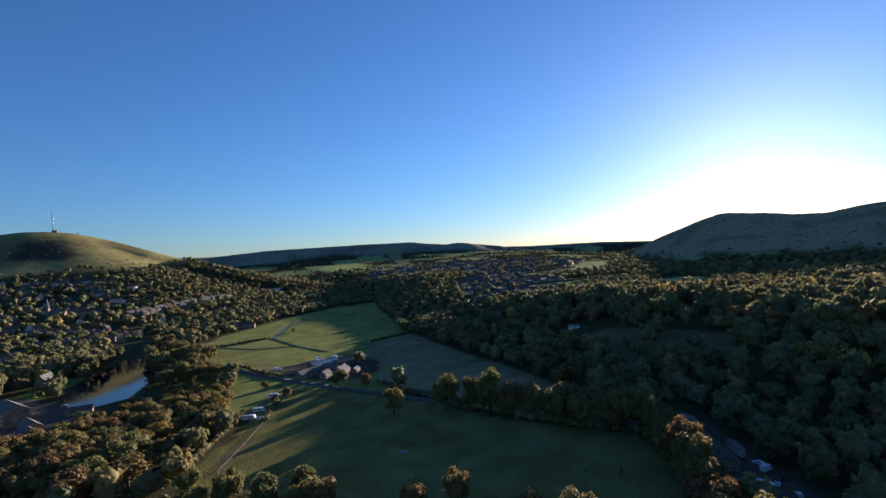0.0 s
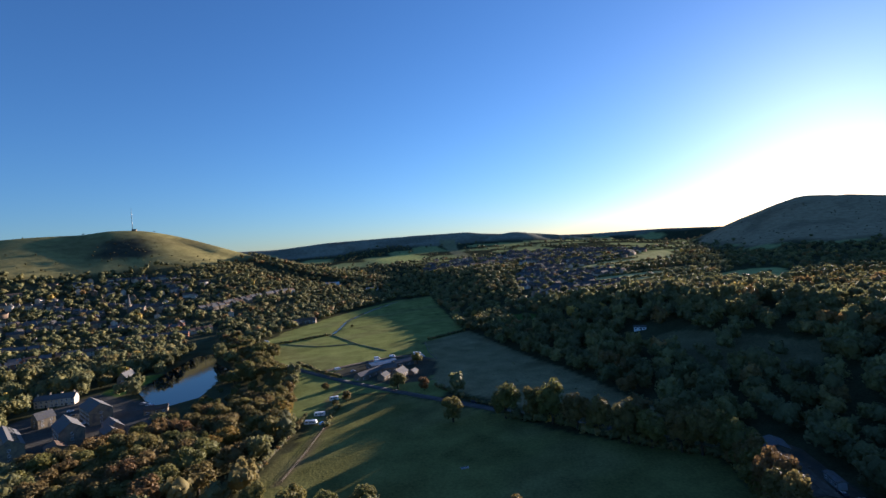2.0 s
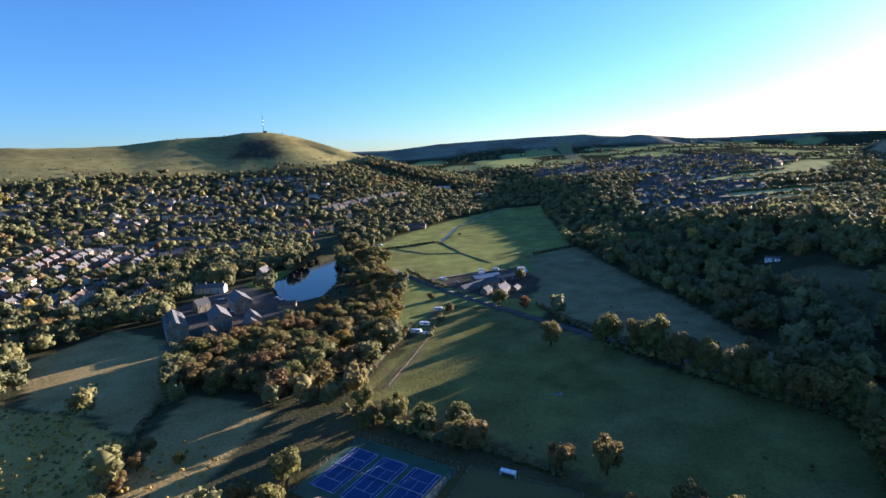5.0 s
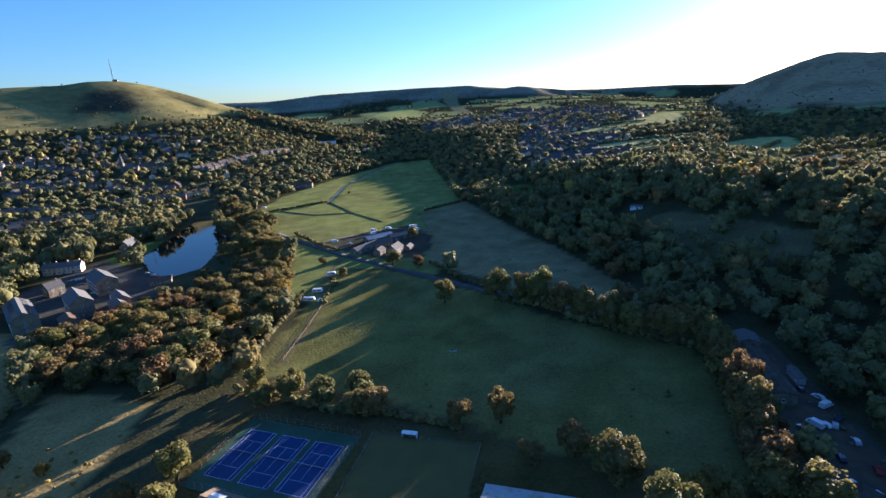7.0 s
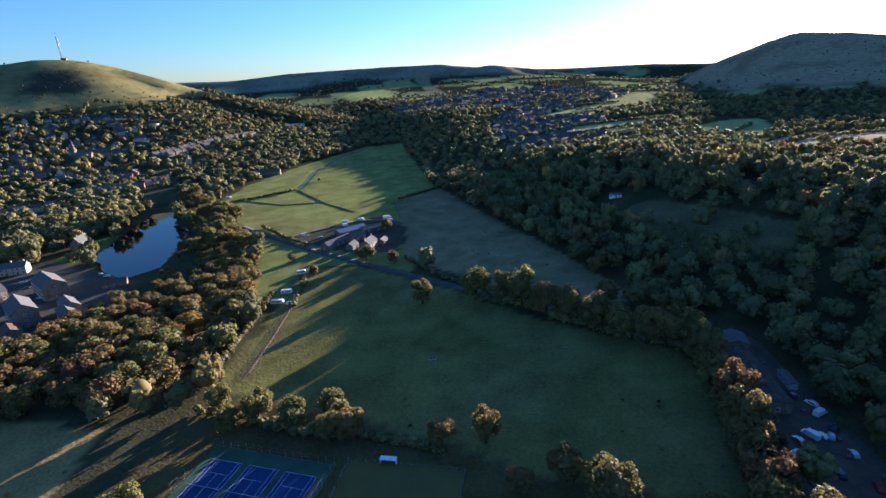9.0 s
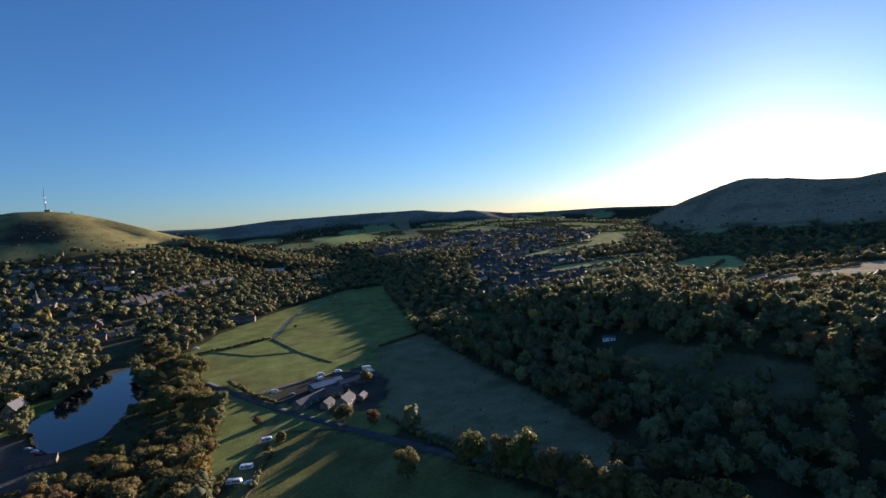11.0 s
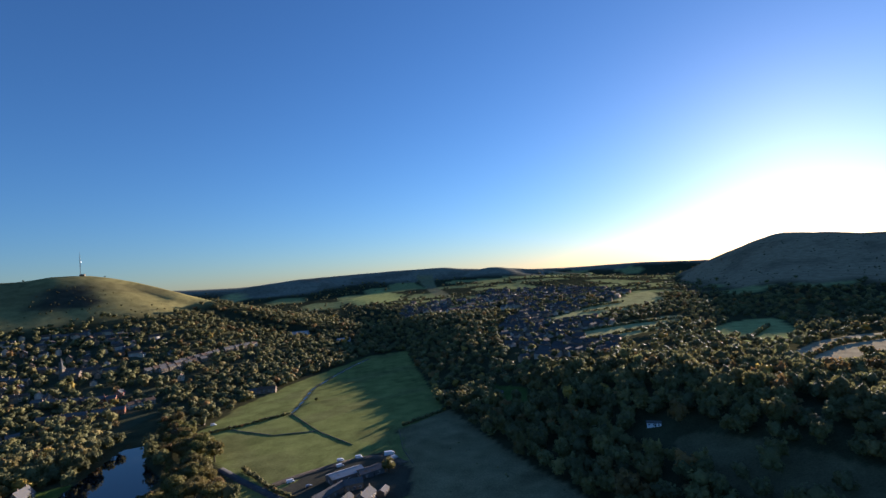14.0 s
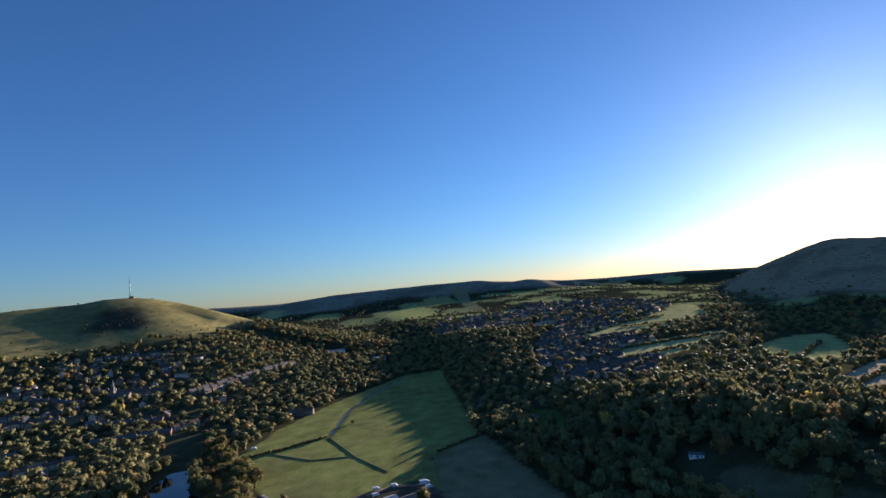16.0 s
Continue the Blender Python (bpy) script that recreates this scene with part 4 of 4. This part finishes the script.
def street(ax, ay, bx, by, n, kinds, wobble=3.0):
    """A row of houses from one place of the plan to another, their ridges along it."""
    turn = math.degrees(math.atan2(by - ay, bx - ax))
    for k in range(n):
        s = (k + 0.5) / n
        copy_building(TOWN[pick.choice(kinds)], ax + (bx - ax) * s + pick.uniform(-1.5, 1.5), ay + (by - ay) * s + pick.uniform(-1.5, 1.5), turn + pick.uniform(-wobble, wobble) + 180 * (k % 2))


for k in range(-1, 7):
    sx, sy = -398 - 24 * k, 277 - 10 * k
    street(sx, sy, sx - 62, sy + 92, 7, (0, 1, 1, 2, 3))
    if k > 0:
        street(sx - 78, sy + 116, sx - 134, sy + 199, 6, (0, 1, 2, 2))
for row in ((-515, 780, -470, 905, 11, (0, 1)), (-466, 915, -440, 985, 6, (0, 1)), (-498, 790, -470, 866, 6, (0, 1)), (-648, 742, -572, 772, 7, (0, 1)), (-505, 590, -430, 632, 7, (0, 2)), (-440, 645, -425, 672, 3, (1,)),
            (-600, 507, -556, 550, 5, (2, 2, 0)), (-660, 597, -575, 656, 8, (0, 1)), (-740, 845, -690, 885, 5, (0, 1)), (-560, 640, -480, 680, 7, (2, 0)), (-690, 690, -620, 700, 6, (0, 1)),
            (-720, 560, -650, 640, 7, (1, 3)), (-780, 640, -700, 700, 7, (0, 1)), (-530, 470, -470, 540, 7, (1, 2)), (-640, 420, -590, 500, 7, (0, 3)), (-560, 400, -510, 470, 6, (2, 1))):
    street(*row)
for k in range(34):
    hx, hy = pick.uniform(-760, -400), pick.uniform(460, 900)
    if not any(math.hypot(hx - cx, hy - cy) < r + 7 for cx, cy, r in CLEAR) and ground_z(hx, hy) < 80 and hx < -0.35 * hy - 180:
        copy_building(TOWN[pick.randrange(4)], hx, hy, pick.uniform(100, 150))
church = building("stone church with a slate roof and thin spire", "church", -590, 735, 10, 24, 10, 7, 5, STONE, SLATE, (5, 1), (), 1, name="church")
part("tower", box(-13, 0, -1.5, 5, 5, 17), STONE, church)
part("spire", rod((-13, 0, 15.3), (-13, 0, 32), 3.2, 8, 0.1), SLATE, church, "slate-clad pointed spire")
building("long white factory with a pale roof among trees", "factory", -416, 1141, 10, 40, 16, 7, 2, WHITE, SHEET, (10, 1), (), 2, name="factory")
building("pale flat-roofed works hall among trees", "factory", -300, 1085, 8, 26, 12, 5, 1.5, WHITE, SHEET, (8, 1), (), 1, name="factory")

# ---- far villages: more houses than one could count ----
MASONRY = material("far_masonry", (0, 0, 0), 0.95, scale=0.4, vary=0.2, bump=0, attribute="tint")


def far_houses(name, places, label):
    """Small gabled houses, walls and roofs, as one mesh."""
    unit = np.array([(-0.5, -0.5, -0.4), (0.5, -0.5, -0.4), (0.5, 0.5, -0.4), (-0.5, 0.5, -0.4), (-0.5, -0.5, 1), (0.5, -0.5, 1), (0.5, 0.5, 1), (-0.5, 0.5, 1), (-0.5, 0, 1.55), (0.5, 0, 1.55),
                     (-0.55, -0.58, 0.95), (0.55, -0.58, 0.95), (0.55, 0.58, 0.95), (-0.55, 0.58, 0.95), (-0.55, 0, 1.64), (0.55, 0, 1.64)])
    tri = np.array([(0, 1, 5), (0, 5, 4), (1, 2, 6), (1, 6, 5), (2, 3, 7), (2, 7, 6), (3, 0, 4), (3, 4, 7), (4, 8, 7), (5, 6, 9), (10, 11, 15), (10, 15, 14), (12, 13, 14), (12, 14, 15)])
    walls = np.array([(0.3, 0.23, 0.16), (0.46, 0.39, 0.3), (0.27, 0.19, 0.13), (0.52, 0.46, 0.38)])
    roofs = np.array([(0.085, 0.078, 0.07), (0.13, 0.088, 0.062), (0.1, 0.09, 0.08)])
    verts, faces, tints = [], [], []
    for k, (x, y, z, turn, l, w, h) in enumerate(places):
        c, s = math.cos(turn), math.sin(turn)
        v = unit * (l, w, h)
        verts.append(np.column_stack([v[:, 0] * c - v[:, 1] * s + x, v[:, 0] * s + v[:, 1] * c + y, v[:, 2] + z]))
        faces.append(tri + 16 * k)
        tints.append(np.vstack([np.repeat(walls[rng.integers(4)][None], 10, 0), np.repeat(roofs[rng.integers(3)][None], 6, 0)]))
    tagged(new(name, mesh_from(name, np.concatenate(verts), np.concatenate(faces), MASONRY, np.concatenate(tints))), label, "houses", kind="stuff")


def village_places(n, x0, x1, y0, y1, test, size=1.0):
    out = []
    while len(out) < n:
        x, y = rng.uniform(x0, x1), rng.uniform(y0, y1)
        if test(x, y) and not any(bool(inside(np.array([x]), np.array([y]), f)[0]) for f in (MEADOW, LIGHT_A, LIGHT_B, LIGHT_C)):
            out.append((x, y, ground_z(x, y), rng.choice((0.5, 0.7, 2.1, 2.3)) + rng.uniform(-0.2, 0.2), rng.uniform(9, 20) * size, rng.uniform(7.5, 9.5) * size, rng.uniform(4.5, 6) * size))
    return out


far_houses("village", village_places(260, 25, 240, 690, 1280, lambda x, y: 0.25 * (y - 690) - 10 < x - 20 + 60 < 0.25 * (y - 690) + 190), "grey-roofed stone houses crowded on the valley floor")
far_houses("village", village_places(300, -430, 500, 1250, 1950, lambda x, y: abs(x - 90) < 300 + 0.1 * (y - 1250) and math.sin(x / 120) + math.sin(y / 170) > -0.9, 1.25), "distant villages of pale houses along the valley")
far_houses("village", village_places(150, -1150, -420, 420, 1050, lambda x, y: 20 < ground_z(x, y) < 85 and x < -560), "scattered pale houses high on the town slope")

# ---- trees that stand alone or near: each a thing ----
TREES = []
for k, (leaf_mat, words) in enumerate(((LEAF_GREEN, "green"), (LEAF_OLIVE, "olive-green"), (LEAF_BROWN, "russet brown"), (LEAF_GOLD, "golden"), (LEAF_GREEN, "dark green"), (LEAF_OLIVE, "olive"), (LEAF_BROWN, "brown and russet"), (LEAF_OLIVE, "yellowing olive"))):
    tall = (1.0, 1.15, 1.05, 0.95, 1.25, 1.0, 1.2, 1.1)[k]
    crown = mesh_from("crown", *crown_shape(60 + k, 13, 1250, 0.078, 1, tall * 0.9, 0.08, 0.95, 0.84), leaf_mat)
    trunk = mesh_from("trunk", *trunk_shape(80 + k, tall * 0.9), BARK)
    TREES.append((crown, trunk, words))


def tree(x, y, radius, kind, where, group, tall=1.0):
    crown, trunk, words = TREES[kind]
    ob = thing("tree", x, y, ground_z(x, y), pick.uniform(0, 360), f"{words} broadleaf tree {where}", "tree", group)
    ob.scale = (radius, radius, radius * tall)
    for name, me in (("trunk", trunk), ("crown", crown)):
        new(name, me).parent = ob
    return ob


gx, gy = np.meshgrid(np.arange(-360, -110, 11.9), np.arange(180, 580, 11.9))
for x, y in zip((gx + rng.uniform(-4, 4, gx.shape)).ravel(), (gy + rng.uniform(-4, 4, gy.shape)).ravel()):
    p = (np.array([x]), np.array([y]))
    if inside(*p, COPSE)[0] and not inside(*p, POND)[0] and not inside(*p, MILLS)[0] and off_line(*p, ROAD)[0] > 9 and off_line(*p, TRACK)[0] > 6 and not any((x - cx) ** 2 + (y - cy) ** 2 < r * r * 0.8 for cx, cy, r in CLEAR):
        shore = off_line(*p, POND + POND[:1])[0]
        if shore < (9 if y < 375 else 5):
            continue
        tall = pick.uniform(0.78, 0.98)
        r = min(pick.uniform(6.0, 8.2), (1.6 + 0.11 * shore if y < 375 else 4.0 + 0.35 * shore) / (1.9 * tall))
        tree(x, y, r, pick.choice((0, 1, 1, 2, 5, 5, 7, 7, 6, 4, 1, 3 if pick.random() < 0.3 else 1)), "in the copse beside the mill pond", "trees of the copse", tall)
for x, y, r, k in ((-83, 186, 6, 7), (-68, 182, 5.6, 0), (-54, 187, 5.5, 0), (-46, 176, 5.6, 7), (-53, 175, 4.8, 1), (-92, 180, 4.8, 5), (-100, 190, 5, 1), (-14, 174, 4.6, 2), (1, 175, 4.4, 6), (25, 159, 4.4, 2), (34, 153, 5, 5), (11, 154, 3.4, 7), (49, 138, 4.5, 3), (54, 139, 4.5, 3), (36, 147, 5.5, 4), (62, 141, 5, 5), (45, 129, 6, 4)):
    tree(x, y, r * (1.3 if x > 0 else 1.05), k, "in the row below the field", "trees below the field", 1.1)
for k, (x, y) in enumerate(((-3, 287), (10, 284), (22, 278), (33, 268), (43, 258), (52, 251), (62, 245), (72, 240), (81, 237), (89, 233), (90, 222), (88, 211), (86, 200), (84, 188), (82, 176), (81, 164), (79, 152), (76, 141), (84, 134))):
    tree(x + pick.uniform(-1.5, 1.5), y + pick.uniform(-1.5, 1.5), pick.uniform(6.4, 8.2), (0, 1, 4, 5, 1, 4, 5, 1, 7, 5, 4, 7, 5, 6, 1, 6, 2, 5, 7)[k], "in the row along the dark field", "trees along the field", pick.uniform(1.15, 1.4))
row = [(4, 290), (28, 275), (48, 258), (67, 245), (86, 238), (93, 226), (90, 202), (86, 178), (82, 150)]
for (ax, ay), (bx, by) in zip(row, row[1:]):
    tree((ax + bx) / 2 + 2, (ay + by) / 2 + 4, pick.uniform(4.5, 5.8), pick.choice((1, 4, 5, 6, 7)), "filling the row along the dark field", "trees along the field")
for x, y, r, k, where in ((-33, 284, 6.6, 1, "standing alone in the field"), (-80, 354, 6.2, 0, "in front of the farmhouse"), (-60, 347, 4.4, 6, "beside the country road"), (-79, 426, 5.2, 7, "behind the farm sheds"), (-109, 328, 3.4, 1, "beside the caravans"), (-113, 318, 2.6, 5, "beside the caravans"),
                          (-102, 140, 6.2, 1, "beside the tennis courts"), (-99, 128, 5, 5, "beside the clubhouse"), (-111, 128, 4.6, 7, "beside the clubhouse"), (-134, 356, 3.0, 5, "beside the road"), (-205, 640, 2.2, 0, "in the meadow"),
                          (-168, 141, 3.4, 7, "in the hedge between paddocks"), (-162, 131, 3.2, 6, "in the hedge between paddocks"), (-158, 121, 3.4, 6, "in the hedge between paddocks"), (-154, 110, 3.6, 7, "in the hedge between paddocks"), (-150, 139, 2.6, 3, "in the hedge between paddocks")):
    tree(x, y, r, k, where, "")


def hedge(name, lines, low, high, label, every=1.6):
    spots = []
    for line in lines:
        for (ax, ay), (bx, by) in zip(line, line[1:]):
            n = max(1, int(math.hypot(bx - ax, by - ay) / every))
            spots += [(ax + (bx - ax) * k / n + rng.uniform(-0.7, 0.7), ay + (by - ay) * k / n + rng.uniform(-0.7, 0.7)) for k in range(n)]
    spots = np.array(spots)
    places = np.column_stack([spots, height(spots[:, 0], spots[:, 1]) - low * 0.3])
    ob = woodland(name, places, sizes_for(len(places), low, high, 0.9), [crown_shape(s, 3, 24, 0.24, 1, 0.8, 0.1) for s in (91, 92, 93)], label, WOOD_MIX)
    ob["category"] = "hedge"


def stone_wall(line, label):
    """A dry-stone wall that follows the ground, with leaning faces and a rough coping."""
    ob = thing("stone_wall", line[0][0], line[0][1], ground_z(*line[0]), 0, label, "stone wall", "dry-stone walls of the meadow")
    bm = bmesh.new()
    for (ax, ay), (bx, by) in zip(line, line[1:]):
        n = max(1, int(math.hypot(bx - ax, by - ay) / 4))
        t = Vector((bx - ax, by - ay, 0)).normalized()
        q = Vector((-t.y, t.x, 0))
        rings = []
        for k in range(n + 1):
            px, py = ax + (bx - ax) * k / n, ay + (by - ay) * k / n
            o = Vector((px - line[0][0], py - line[0][1], ground_z(px, py) - ground_z(*line[0])))
            tall = 0.45 + pick.uniform(-0.12, 0.12)
            rings.append([bm.verts.new(o + q * w + Vector((0, 0, h))) for w, h in ((-0.4, -0.4), (-0.28, tall), (-0.12, tall + 0.14), (0.12, tall + 0.14), (0.28, tall), (0.4, -0.4))])
        for r0, r1 in zip(rings, rings[1:]):
            for i in range(5):
                bm.faces.new((r0[i], r0[i + 1], r1[i + 1], r1[i]))
    part("wall", bm, STONE, ob)


for line in ([(-214, 590), (-163, 526), (-121, 486)], [(-257, 545), (-205, 522), (-165, 528)], [(-88, 520), (-76, 470), (-64, 440)]):
    stone_wall(line, "low dark dry-stone wall across the meadow")


def post_fence(line, label):
    ob = thing("fence", line[0][0], line[0][1], ground_z(*line[0]), 0, label, "fence", "fences of the field")
    ox, oy = line[0]
    for (ax, ay), (bx, by) in zip(line, line[1:]):
        n = max(1, int(math.hypot(bx - ax, by - ay) / 3.5))
        for k in range(n):
            part("post", box(ax + (bx - ax) * k / n - ox, ay + (by - ay) * k / n - oy, -0.3, 0.14, 0.14, 1.5), TIMBER, ob)
        for h in (0.45, 0.8, 1.1):
            part("rail", rod((ax - ox, ay - oy, h), (bx - ox, by - oy, h), 0.04, 4), TIMBER, ob)


post_fence([(-115, 206), (-118, 232), (-120, 258), (-121, 282)], "grey timber post fence beside the copse")
post_fence([(-101, 216), (-103, 248), (-106, 281), (-112, 318)], "grey timber post fence along the field track")

# ---- woods and hedges ----
NEAR_SHAPES = [crown_shape(s, 9, 130, 0.14, 1, 0.9 + 0.1 * (s % 3), 0.06) for s in range(20, 26)]
MID_SHAPES = [crown_shape(s, 5, 20, 0.2, 1, 0.9, 0.04) for s in range(30, 35)]
FAR_SHAPES = [crown_shape(s, 2, 3, 0.3, 1, 0.9, 0.05) for s in range(40, 44)]


near_wood = scatter(10.5, 90, 620, wood_density)
near_wood = near_wood[~inside(near_wood[:, 0], near_wood[:, 1], COPSE)]
woodland("woodland", near_wood, sizes_for(len(near_wood), 4.6, 7.4), NEAR_SHAPES, "dense autumn broadleaf trees of green, olive and russet crowns", WOOD_MIX)
mid_wood = scatter(13.5, 620, 1500, wood_density)
woodland("woodland", mid_wood, sizes_for(len(mid_wood), 5.0, 7.6, 0.9), MID_SHAPES, "autumn woods among the houses of the valley", WOOD_MIX)
far_wood = scatter(25, 1500, 4000, wood_density)
woodland("woodland", far_wood, sizes_for(len(far_wood), 5, 9.5, 0.75), FAR_SHAPES, "distant dark woods and hedgerows on the far slopes", (6, 6, 4, 2, 1, 0.5, 0.2, 0.1))

HEDGES = [[(-285, 529), (-257, 550), (-216, 592)], [(-53, 357), (-27, 323), (-4, 303)], [(-118, 206), (-122, 282), (-126, 300)], [(-106, 283), (-112, 320)], [(-200, 172), (-186, 149), (-156, 112), (-150, 60)], [(-192, 441), (-150, 402), (-133, 390)], [(-110, 190), (-43, 178), (-12, 170)], [(-86, 530), (-50, 575)]]
hedge("hedge", [[(-3, 287), (22, 279), (43, 259), (62, 246), (88, 234), (88, 211), (84, 188), (81, 164), (77, 145)], [(-84, 184), (-68, 180), (-46, 177)]], 2.4, 4.2, "dense understorey of thorn and hazel beneath the field trees", 2.4)
hedge("hedge", HEDGES, 1.3, 2.6, "ragged hedges of bramble and thorn along the fields")
hedge("hedge", [[(141, 899), (246, 960), (387, 1019)], [(139, 823), (246, 898), (330, 950)], [(309, 657), (389, 736), (484, 900)], [(207, 1160), (356, 1208)], [(89, 1129), (269, 1387)], [(231, 513), (365, 637), (520, 720)], [(150, 1180), (330, 1300)], [(190, 930), (300, 990)], [(340, 760), (430, 880)]], 2.5, 5.0, "hedgerow trees between the upland fields", 6)


# bushes and gorse on the open hillsides
def hill_bush(x, y, z):
    t = high_grass(x, y, z)
    left = (x < -420) & (y < 1500)
    near_edge = smooth(150, 105, z) * 0.5 + 0.05
    scrub = np.hypot((x + 818) / 62, (y - 990) / 72) < 1
    return np.where(left & (t > 0.5), np.where(scrub, 0.5, near_edge * 0.35), np.where((x > 300) & (y < 2300) & (t > 0.5), 0.05, 0))


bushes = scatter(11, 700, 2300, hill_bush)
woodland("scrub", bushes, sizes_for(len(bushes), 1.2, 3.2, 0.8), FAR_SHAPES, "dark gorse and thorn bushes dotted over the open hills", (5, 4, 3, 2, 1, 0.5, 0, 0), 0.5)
tufts = scatter(7, 60, 620, lambda x, y, z: np.where(inside(x, y, PASTURE) | inside(x, y, PADDOCK_A) | inside(x, y, PADDOCK_B), 0.06, np.where(inside(x, y, FIELD) & (y < 200), 0.15, 0)))
woodland("rough_grass", tufts, sizes_for(len(tufts), 0.5, 1.3, 0.5), FAR_SHAPES, "rough tussocks and weeds in the pastures", (3, 4, 5, 4, 2, 1, 0, 0))
reeds = scatter(3.2, 60, 520, lambda x, y, z: np.where(inside(x, y, REEDS), 0.6, np.where(inside(x, y, PADDOCK_B) & (y < 150), 0.2, 0)))
woodland("reeds", reeds, sizes_for(len(reeds), 0.7, 1.5, 0.8), FAR_SHAPES, "dry straw-coloured reeds and long grass", (0, 0, 0, 2, 2, 0, 0, 5))
